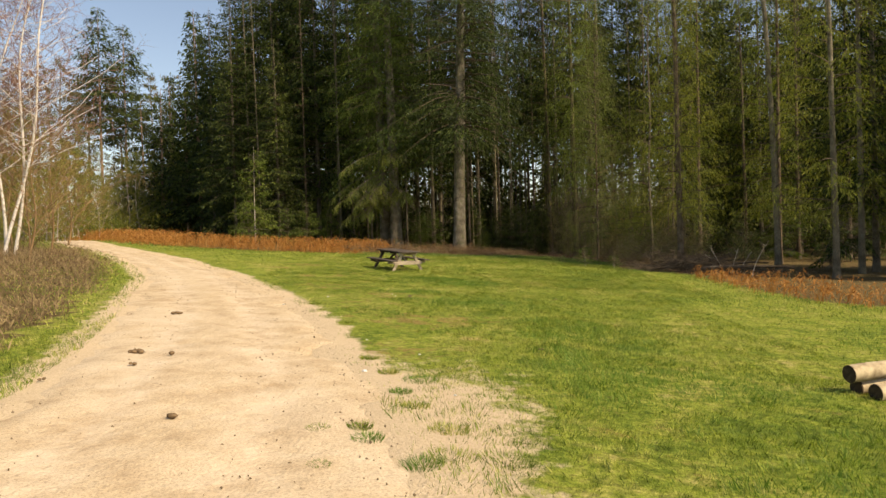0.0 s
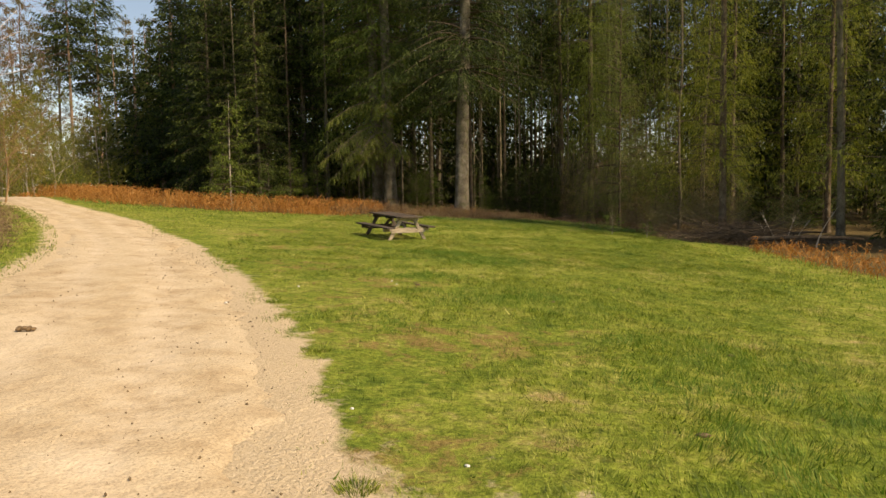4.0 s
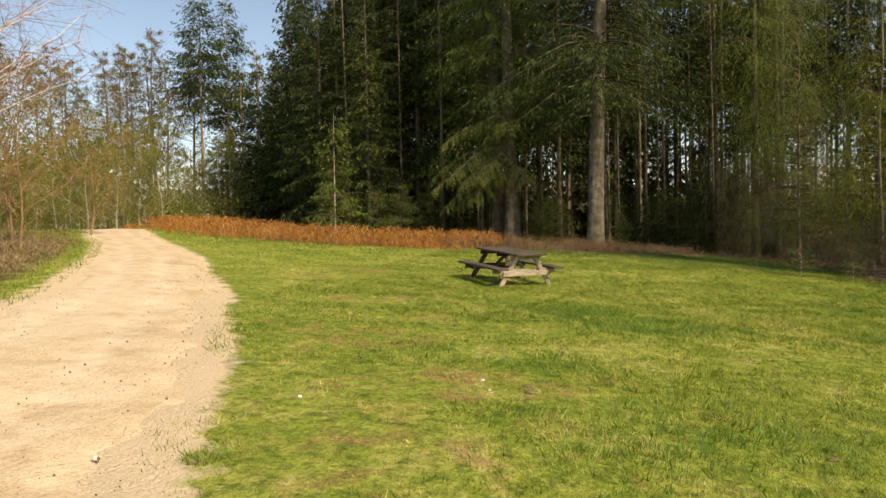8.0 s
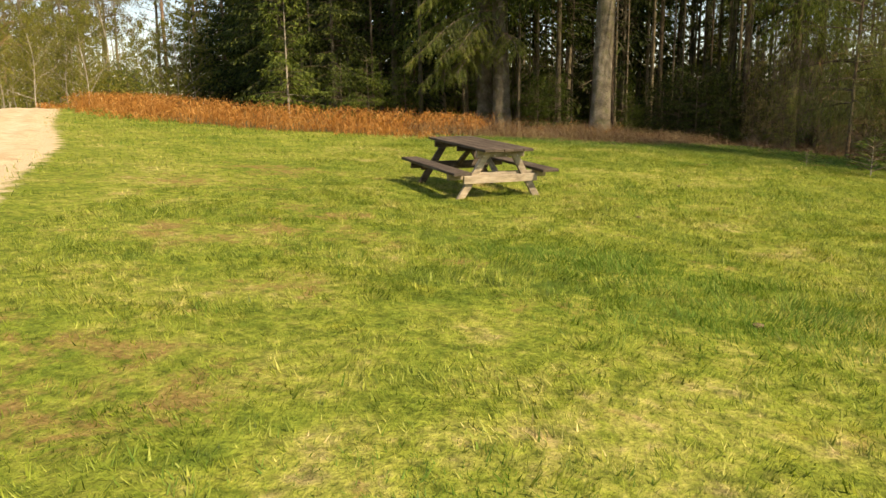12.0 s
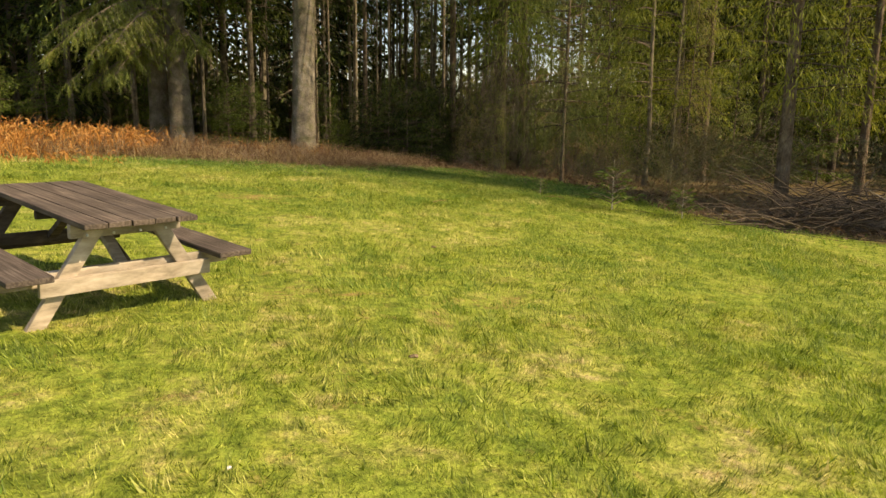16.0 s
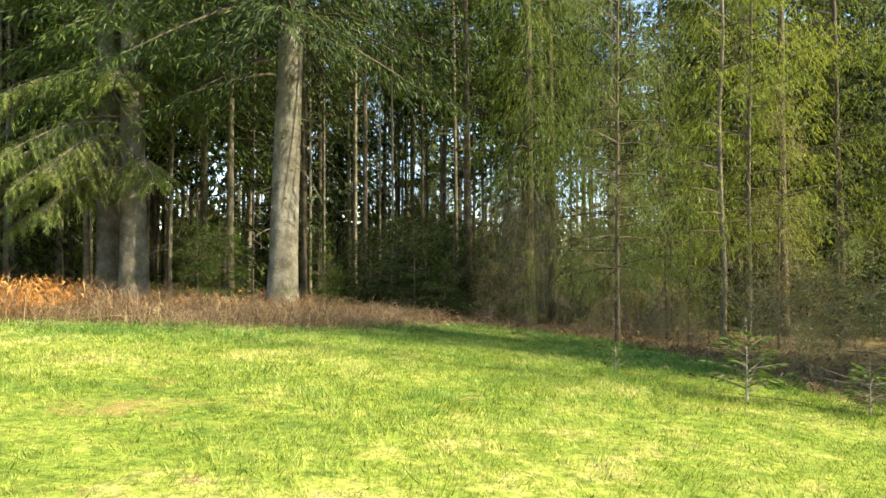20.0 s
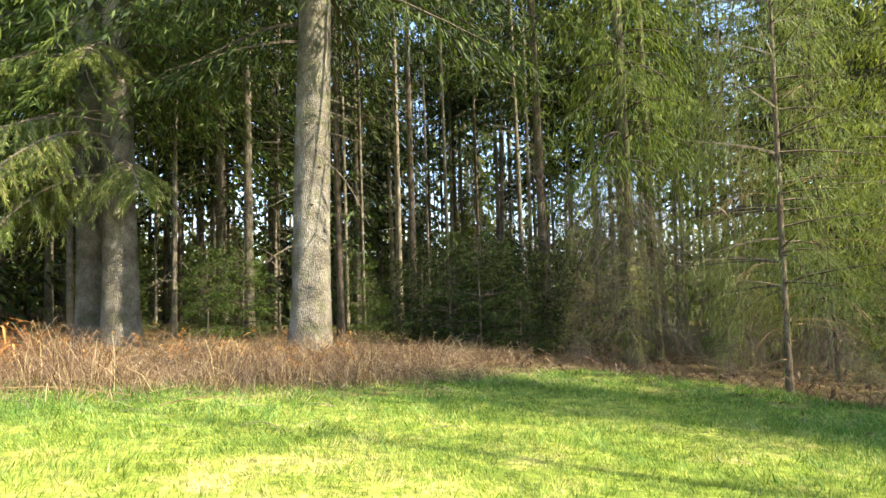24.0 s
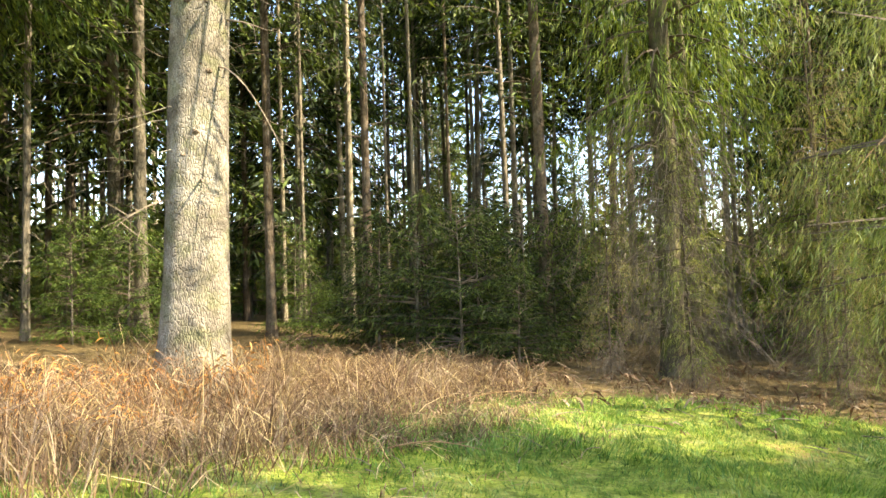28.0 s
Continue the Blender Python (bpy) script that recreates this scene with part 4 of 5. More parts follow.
def larches():
    rng = np.random.default_rng(6)
    for x, y, r, h, wave, bend, turn, lab in ((11.3, 35.5, 0.165, 24, 0.0, 0.3, 2.0, "dark larch trunk with thin fresh green twigs"), (16.0, 29.4, 0.14, 23, 0.02, 0.4, 3.0, "pale larch trunk with bare dead branches"), (15.2, 33.2, 0.16, 24, 0.0, 1.2, 3.1, "leaning larch trunk with patchy bark"),
                                              (15.4, 45.8, 0.16, 22, 0.04, 0.3, 0.5, "larch with a slightly crooked dark trunk"), (14.6, 46.4, 0.10, 22, 0.02, 0.3, 2.5, "thin larch beside a thicker one"), (11.7, 43.4, 0.085, 20, 0.14, 0.2, 0.0, "thin wavy larch trunk"), (13.4, 44.7, 0.075, 20, 0.05, 0.9, 0.3, "thin leaning larch trunk"),
                                              (22.0, 46.5, 0.15, 22, 0.0, 0.3, 1.0, "larch with fresh green twigs"), (19, 47.5, 0.13, 21, 0.05, 0.3, 2.0, "larch with fresh green twigs"), (18.5, 41, 0.15, 22, 0.0, 0.3, 5.0, "larch with fresh green twigs"), (25, 46, 0.17, 22, 0.0, 0.3, 1.5, "larch with fresh green twigs"), (30, 41, 0.17, 22, 0.0, 0.3, 2.7, "larch with fresh green twigs"), (28, 50, 0.17, 22, 0.0, 0.3, 0.7, "larch with fresh green twigs"), (18.2, 31.6, 0.14, 23, 0.0, 0.3, 1.2, "larch with fresh green twigs"), (20.6, 31.0, 0.15, 23, 0.0, 0.3, 2.2, "larch with fresh green twigs")):
        p = bough_crown(int(200 + x * 7 + y), h, r, 3.2, 2.3, 0.5, 3 if y > 34 else 2, 0.17, 0.15, 0.2, 0.9, 0.4, NEEDLE_LARCH, BARK_PALE if 26 < y < 34 else (BARK_DARK if r > 0.1 else BARK_SPRUCE), dead=30, dead_from=1.0, sides=9, bend=bend, wave=wave, turn=turn, slim=0.13)
        plant("larch", p, lab, "tree", at_ground(x, y), "larches at the wood's edge")


def thicket():
    """Wispy young spruces and withered skirts right of the old tree."""
    p = bough_crown(300, 24, 0.22, 5.3, 2.9, 0.42, 4, 0.14, 0.16, 0.9, 1.3, 0.4, NEEDLE_HANG, BARK_MOSS, dead=20, dead_from=0.5, sides=14, low=(4.4, 5), skirt=260, slim=0.11, wood=TWIG)
    plant("mossy_spruce", p, "mossy spruce with withered twigs drooping down to the ground", "tree", at_ground(7.7, 48.4), "mossy spruces")
    p = bough_crown(301, 22, 0.17, 4.6, 2.4, 0.45, 4, 0.15, 0.16, 0.9, 1.3, 0.4, NEEDLE_HANG, BARK_MOSS, dead=20, dead_from=0.4, sides=12, low=(2.2, 5), skirt=150, slim=0.11, wood=TWIG)
    plant("mossy_spruce", p, "slim mossy spruce with drooping green branches", "tree", at_ground(9.2, 50.2), "mossy spruces")
    p = bough_crown(302, 15, 0.062, 1.8, 2.1, 0.34, 4, 0.09, 0.125, 0.3, 1.1, 0.35, NEEDLE_VEIL, BARK_DARK, dead=4, dead_from=0.6, sides=9, skirt=12, bend=0.4, slim=0.06)
    root = plant("slender_spruce", p, "slender spruce with long wispy branches at the meadow's edge", "tree", at_ground(8.35, 42.9))
    rng = np.random.default_rng(12)
    stem = next(c for c in root.children if c.name.startswith("trunk"))
    for z, a, ln, dr in ((3.55, -3.0, 1.5, 0.05), (2.3, -2.9, 1.3, 0.15), (1.1, -2.6, 1.6, 0.25), (1.7, -0.5, 1.5, 0.1), (2.6, -0.7, 1.7, -0.2), (3.7, -0.4, 1.1, -0.7), (1.25, -0.2, 1.4, 0.0), (5.4, -0.6, 1.0, -0.6)):
        s = np.linspace(0, 1, 7)
        q = np.array([0, 0, z]) + np.array([math.cos(a), math.sin(a), 0]) * ln * s[:, None]
        q[:, 2] += ln * (0.28 * s - (0.5 + dr) * s ** 2.2)
        q[:, 1] += ln * rng.normal() * 0.15 * s ** 2
        sp = Soup().tube(q + rng.normal(size=(7, 3)) * 0.03 * s[:, None], np.linspace(0.008, 0.002, 7), 5)
        for _ in range(14):
            k = rng.integers(2, 7)
            e = q[k] + np.array([rng.normal() * 0.15, rng.normal() * 0.15, -rng.uniform(0.1, 0.4)])
            sp.tube([q[k], (q[k] + e) / 2 + rng.normal(size=3) * 0.02, e], [0.006, 0.004, 0.002], 3, False)
        part("dead_branch", sp.mesh("dead_branch"), TWIG_TAN, stem, "bare dead branch")
    kinds = [bough_crown(310 + i, 10 + i, 0.05, 1.3 + 0.5 * i, 1.7, 0.36, 3, 0.12, 0.13, 0.7, 1.1, 0.45, (NEEDLE_VEIL, NEEDLE_HANG, NEEDLE_DEAD)[i], BARK_DARK, dead=8, dead_from=0.3, skirt=70, bend=0.3, slim=0.075, wood=TWIG) for i in range(3)]
    first = {}
    for i, (x, y, sc) in enumerate(((7.0, 46.6, 0.42), (10.9, 45.0, 0.9), (9.6, 46.6, 0.5), (12.2, 47.0, 1.1), (12.0, 44.6, 0.5), (12.4, 42.0, 0.6), (14.2, 42.0, 0.6), (13.0, 49, 1.1), (6.0, 47.4, 0.36), (18, 34, 0.6), (10.2, 42.6, 0.35), (10.4, 47.8, 0.75), (8.4, 45.0, 0.3), (11.2, 48.8, 1.0))):
        m = at_ground(x, y, i * 1.7, sc, sc)
        k = i % 3
        if k in first:
            copy_thing(first[k], m).matrix_basis = m
        else:
            first[k] = plant("thicket_spruce", kinds[k], "thin spruce with withered lower twigs in the thicket", "tree", m, "thicket spruces")


def young_spruces():
    kinds = [bough_crown(330 + i, 3.6 + 0.5 * i, 0.035, 0.2, 1.35, 0.17, 4, 0.13, 0.13, 0.25, 0.3, 0.7, (NEEDLE, NEEDLE_YOUNG_SUNLIT)[i], dead=0, bend=0.1, slim=0.15) for i in range(2)]
    first = {}
    spots = ((3.3, 50.6, 1.0), (4.5, 50.2, 0.95), (5.2, 51.8, 1.1), (3.9, 52.8, 1.1), (6.4, 51.0, 0.9), (2.4, 52.6, 0.8), (4.9, 48.9, 0.6), (4.0, 49.6, 0.9), (5.6, 50.6, 1.0), (2.6, 51.4, 0.9), (6.9, 52.6, 1.1), (-2.6, 52.4, 0.75), (-3.4, 51.4, 0.7), (-3.1, 55, 0.9), (-4.4, 55.4, 0.8), (-6.6, 54, 0.9), (1.2, 51.4, 0.5), (0.8, 55.5, 0.8), (-9.5, 48.5, 0.9), (-10.8, 46.8, 0.8), (-12.2, 46.9, 0.7), (-15.5, 48.5, 1.0), (-8.0, 58, 1.2), (9, 56, 1.2), (6.2, 57, 1.1), (13.5, 53, 1.1), (18, 45, 1.0), (20.5, 45.5, 1.2), (23, 42, 1.2), (26, 43, 1.2), (17.2, 50, 1.2), (-14, 60, 1.3), (-20, 63, 1.3), (-25, 67, 1.3), (3, 64, 1.2), (11, 62, 1.2), (-11, 63, 1.3), (-1, 65, 1.2), (-31, 57, 0.8), (-33, 58.6, 0.9), (-29.6, 56, 0.7), (-34.6, 60, 0.9))
    for i, (x, y, sc) in enumerate(spots):
        m = at_ground(x, y, i * 2.1, sc, sc)
        k = 0 if 2 < x < 7.5 else 1 if x < 2 else i % 2
        if k in first:
            copy_thing(first[k], m).matrix_basis = m
        else:
            first[k] = plant("young_spruce", kinds[k], "bushy young spruce growing under the tall trees", "tree", m, "young spruces")
    p = bough_crown(340, 6.4, 0.05, 1.0, 1.7, 0.24, 4, 0.17, 0.16, 0.3, 0.4, 0.7, NEEDLE_YOUNG_SUNLIT, TWIG_BARK, dead=4, dead_from=0.3, sides=8, bend=0.5)
    plant("spruce_sapling", p, "young spruce with a pale leaning stem behind the bracken", "tree", at_ground(-13.6, 44.2))
    p = seedling(341, 1.15, 0.012, 0.1, 0.42, 26, 26, 0.12, TWIG_BARK, NEEDLE_YOUNG_SUNLIT)
    first = None
    for x, y, sc in ((6.3, 34.4, 1.0), (7.6, 33.7, 0.7), (5.4, 36.6, 0.45)):
        m = at_ground(x, y, x, sc, sc)
        if first:
            copy_thing(first, m).matrix_basis = m
        else:
            first = plant("spruce_seedling", p, "knee-high spruce seedling in the grass", "tree", m, "spruce seedlings")


TWIG_BARK = TWIG_PALE
larches()
thicket()
young_spruces()


# ---------- bare trees and scrub ----------
def bare_tree(seed, h, r, bark, twig, leaf=None, lean=(0.0, 0.0), leaves=0, limbs=16, spread=0.28, wave=0.1, cb=0.3, buds=0.12, upward=0.7, fine=(8, 5)):
    rng = np.random.default_rng(seed)
    s = np.linspace(0, 1, 30)
    line = np.stack([lean[0] * h * s ** 1.4 + wave * np.sin(s * 7 + seed), lean[1] * h * s ** 1.4 + wave * np.cos(s * 6 + seed), s * h], -1)
    stem, lb, tw, lv = trunk_soup(h, r, rng, 9, line, 0.25, 0.02, 0.08), Soup(), Soup(), Soup()
    for i in range(limbs):
        f = cb + (1 - cb) * (i + rng.uniform()) / limbs
        c = np.array([np.interp(f, s, line[:, j]) for j in range(3)])
        a = i * 2.4 + rng.uniform(-0.6, 0.6)
        ln = h * spread * (1.15 - f) * rng.uniform(0.6, 1.2) + 0.3
        k = np.linspace(0, 1, 5)
        q = c + np.array([math.cos(a), math.sin(a), upward * rng.uniform(0.4, 1.3)]) * ln * k[:, None] + rng.normal(size=(5, 3)) * 0.03 * ln * k[:, None]
        lb.tube(q, np.linspace(r * 0.35 * (1.15 - f), 0.008, 5), 4, False)
        for _ in range(fine[0]):
            u = rng.uniform(0.2, 1)
            b = np.array([np.interp(u, k, q[:, j]) for j in range(3)])
            l2 = ln * rng.uniform(0.25, 0.6)
            d = rng.normal(size=3) + np.array([math.cos(a), math.sin(a), 0.4])
            e = b + d / np.linalg.norm(d) * l2
            tw.tube([b, (b + e) / 2 + rng.normal(size=3) * 0.05 * l2, e], [0.010, 0.007, 0.003], 3, False)
            for _ in range(fine[1]):
                g = b + (e - b) * rng.uniform(0.2, 1)
                w = g + (rng.normal(size=3) + np.array([0, 0, -0.2])) * l2 * 0.32
                tw.tube([g, w], [0.005, 0.002], 3, False)
                if leaves:
                    n = leaves
                    lv.tufts(g + (w - g) * rng.uniform(0, 1, (n, 1)) + rng.normal(size=(n, 3)) * 0.1, rng.normal(size=(n, 3)), buds * rng.uniform(0.6, 1.4, n), buds * 0.5, rng)
    tm = stem.mesh("trunk", True)
    tm.materials.append(bark)
    return dict(trunk=tm, crown=joined("crown", (lb, bark), (tw, twig), (lv, leaf)))


SPIRE = "tall dark spruce with a pointed top behind the bracken"


def left_side():
    """Birches by the track, and the thin brown and light green wood beyond the rise."""
    for x, y, h, lx, seed in ((-16.6, 24.6, 12.5, 0.24, 1), (-16.8, 25.0, 13, 0.16, 2), (-17.2, 24.8, 12, 0.11, 3), (-18.4, 26.0, 11, 0.0, 4), (-17.8, 24.4, 9, 0.06, 5)):
        p = bare_tree(400 + seed, h, 0.06, BIRCH, TWIG_RED, lean=(lx, 0.03), limbs=34, spread=0.27, cb=0.25, wave=0.3)
        plant("birch", p, "bare birch with a white leaning stem among heather", "tree", at_ground(x, y), "birches beside the track")
    for x, y, h, seed in ((-14.4, 22.6, 4.0, 6), (-16.2, 26.5, 5.0, 7), (-18.5, 28.5, 5.5, 8), (-21, 31, 6, 9), (-18.4, 25, 5, 10), (-23, 30, 6, 11), (-26, 34, 6.5, 12), (-20, 34, 4.5, 13)):
        p = bare_tree(420 + seed, h, 0.04, TWIG_TAN, TWIG_TAN, BUD_GREEN, (0.1, 0.0), 1 if seed < 8 or seed == 10 else 4, 24, 0.45, 0.1, 0.08, 0.07 if seed < 8 else 0.11, 1.1, (6, 3))
        plant("bush", p, "bare brown bush with first spring buds", "bush", at_ground(x, y), "bushes beside the track")
    kinds = [bare_tree(450 + i, 22, 0.20, BARK_PALE, TWIG, NEEDLE_BROWN, (0.01, 0.0), 3, 34, 0.19, 0.15, 0.35, 0.2, 0.3, (8, 4)) for i in range(3)]
    first = {}
    for i, (x, y, sc) in enumerate(((-49.8, 79.5, 0.95), (-56, 84, 1.0), (-62, 88, 1.05), (-70, 88, 1.1), (-76, 92, 1.1), (-66, 96, 1.15), (-52, 92, 1.1), (-84, 90, 1.1), (-58, 76, 0.8), (-72, 80, 0.85), (-46, 98, 1.1), (-92, 86, 1.1), (-40, 92, 1.0), (-80, 102, 1.2), (-41, 68, 0.85), (-45, 70, 0.8), (-50, 73, 0.75), (-38.5, 66.5, 0.7), (-55, 75, 0.8), (-47, 66, 0.6))):
        m = at_ground(x, y, i * 1.3, sc, sc)
        if i % 3 in first:
            copy_thing(first[i % 3], m).matrix_basis = m
        else:
            first[i % 3] = plant("bare_larch", kinds[i % 3], "tall thin brownish larch beyond the rise", "tree", m, "larches beyond the rise")
    kinds = [bare_tree(470 + i, 8, 0.06, TWIG_PALE, TWIG, BUD_GREEN, (0.05 * (i - 1), 0.0), 14, 18, 0.40, 0.15, 0.08, 0.12, 0.9, (6, 4)) for i in range(3)]
    first = {}
    rng = np.random.default_rng(31)
    for i in range(84):
        x, y, sc = -30 - 55 * rng.uniform() ** 0.8, 56 + rng.uniform(0, 26), rng.uniform(0.55, 1.15)
        y = max(y, 52 - 0.25 * (x + 30))
        if i > 46:
            u = rng.uniform()
            x, y, sc = -27 - 26 * u + rng.normal(), 44 + 12 * u + rng.uniform(0, 9), rng.uniform(0.45, 0.8)
        m = at_ground(x, y, i * 1.3, sc, sc)
        if i % 3 in first:
            copy_thing(first[i % 3], m).matrix_basis = m
        else:
            first[i % 3] = plant("scrub_birch", kinds[i % 3], "slim scrub tree in light green spring leaf", "tree", m, "scrub beyond the rise")
    for x, y, h, cb, sp, seed, leaf, lab in ((-45.6, 83.5, 29, 14.5, 6.0, 1, NEEDLE, "tall pine with a long bare trunk at the track"), (-45.0, 88.5, 28.5, 14, 5.6, 2, NEEDLE, "tall pine with a long bare trunk and dark crown"), (-39.5, 90, 22, 2, 4.6, 3, NEEDLE, SPIRE), (-31.5, 79, 25, 2, 4.8, 4, NEEDLE, SPIRE), (-35, 86, 20, 2, 4.4, 5, NEEDLE, SPIRE), (-26.5, 77, 23, 2, 5.0, 6, NEEDLE, SPIRE), (-22.5, 70, 22, 2, 5.0, 7, NEEDLE, SPIRE), (-43, 97, 20, 2, 4.4, 8, NEEDLE, SPIRE), (-49, 95, 19, 3, 4.2, 9, NEEDLE_BROWN, SPIRE), (-29.5, 84, 22, 2, 4.8, 10, NEEDLE, SPIRE), (-34.5, 76, 17, 1.2, 4.4, 11, NEEDLE, SPIRE), (-29.5, 71, 16, 1.2, 4.4, 12, NEEDLE, SPIRE), (-39.5, 82, 17, 1.2, 4.6, 13, NEEDLE, SPIRE), (-27.7, 70, 23.5, 2, 4.6, 14, NEEDLE, SPIRE)):
        p = bough_crown(500 + seed, h, 0.22, cb, sp, 0.5, 6, 0.34, 0.40, 0.4, 0.35, 0.85, leaf, BARK_PINE, dead=26, dead_from=3)
        plant("pointed_spruce", p, lab, "tree", at_ground(x, y, 0.3), "tall trees at the bend")


left_side()


def far_woods():
    """Scrub and thin stems that close the view behind the plantation."""
    rng = np.random.default_rng(41)
    leaf, stems = Soup(), Soup()
    for i in range(640):
        x, y = rng.uniform(-120, 110), rng.uniform(92, 118)
        if x < -40:
            y += 12
        h = rng.uniform(4.5, 9.0)
        n = 130
        u = rng.uniform(0, 1, n)
        b = np.stack([x + rng.normal(size=n) * (1.6 - 0.8 * u), y + rng.normal(size=n) * 1.2, gz(x, y) + h * u], -1)
        leaf.tufts(b, rng.normal(size=(n, 3)), rng.uniform(0.3, 0.8, n), rng.uniform(0.12, 0.34, n), rng)
        if i % 2:
            stems.tube([(x, y, gz(x, y) - 0.2), (x + rng.normal() * 0.3, y, gz(x, y) + rng.uniform(6, 15))], [0.13, 0.05], 5, False)
    for i in range(430):
        y = rng.uniform(68, 90)
        x, h, n = rng.uniform(-0.40 * (y - 9.8), 40), rng.uniform(2.5, 7.5), 60
        u = rng.uniform(0, 1, n)
        b = np.stack([x + rng.normal(size=n) * (1.3 - 0.7 * u), y + rng.normal(size=n) * 0.9, gz(x, y) + h * u], -1)
        leaf.tufts(b, rng.normal(size=(n, 3)), rng.uniform(0.35, 0.8, n), rng.uniform(0.15, 0.4, n), rng)
    bright = Soup()
    for i in range(170):
        u = rng.uniform()
        x, y, h, n = -26 - 42 * u + rng.normal(), 45 + 16 * u + rng.uniform(0, 16), rng.uniform(1.2, 3.6), 150
        k = rng.uniform(0, 1, n)
        b = np.stack([x + rng.normal(size=n) * (1.4 - 0.7 * k), y + rng.normal(size=n), gz(x, y) + h * k], -1)
        bright.tufts(b, rng.normal(size=(n, 3)), rng.uniform(0.1, 0.28, n), rng.uniform(0.03, 0.10, n), rng)
    dark = Soup()
    for i in range(190):
        y = rng.uniform(77, 96)
        x = rng.uniform(-0.40 * (y - 9.8), 62)
        if 0.2 < (x - 1.1) / (y - 36.5) < 0.42 and i % 2:
            continue
        z, h, r = gz(x, y), rng.uniform(18, 26), rng.uniform(0.07, 0.15)
        stems.tube([(x, y, z - 0.2), (x + rng.normal() * 0.2, y, z + h * 0.5), (x + rng.normal() * 0.3, y, z + h)], [r, r * 0.7, 0.02], 5, False)
        n = 150
        u = rng.uniform(0, 1, n) ** 0.8
        a = rng.uniform(0, 6.3, n)
        d = rng.uniform(0.2, 1, n) * 2.4 * (1 - u) ** 0.6
        b = np.stack([x + np.cos(a) * d, y + np.sin(a) * d, z + h * (0.34 + 0.64 * u)], -1)
        dark.tufts(b, np.stack([np.cos(a), np.sin(a), -0.5 + 0.3 * rng.normal(size=n)], -1), rng.uniform(0.5, 1.3, n), rng.uniform(0.15, 0.4, n), rng, 0.1)
    tagged(part("far_woods", joined("far_woods", (leaf, FAR_LEAF), (stems, BARK_PALE), (dark, NEEDLE), (bright, BUD_GREEN)), None, None), "distant spruces and light olive scrub behind plantation and rise", "woods", kind="stuff")


far_woods()


# ---------- grass, bracken, heather ----------
def scatter(n, x0, x1, y0, y1, rng):
    return rng.uniform(x0, x1, n), rng.uniform(y0, y1, n)


def patchy(x, y):
    """Uneven growth over several scales, round zero."""
    x, y = np.asarray(x, float), np.asarray(y, float)
    return 0.75 * lattice_noise(0.55 * x + 0.2 * y, 0.55 * y - 0.2 * x) + 0.8 * lattice_noise(1.7 * x - 0.6 * y + 31, 1.7 * y + 0.6 * x) + 0.5 * lattice_noise(4.6 * x + 1.1 * y, 4.6 * y - 1.1 * x + 57)


RICH = [(3.6, 7.7, 0.6), (3.9, 7.2, 0.5), (3.3, 7.6, 0.6), (2.7, 6.5, 0.5), (3.1, 7.3, 0.5), (2.5, 10.7, 0.5), (-0.7, 17.3, 0.5), (0.6, 20.1, 0.6), (0.4, 21.4, 0.6), (-0.6, 21.7, 0.4), (9.4, 32.6, 0.7), (3.4, 4.1, 0.4), (0.8, 15.1, 0.6)]      # dark, rich clumps of grass: x, y, radius


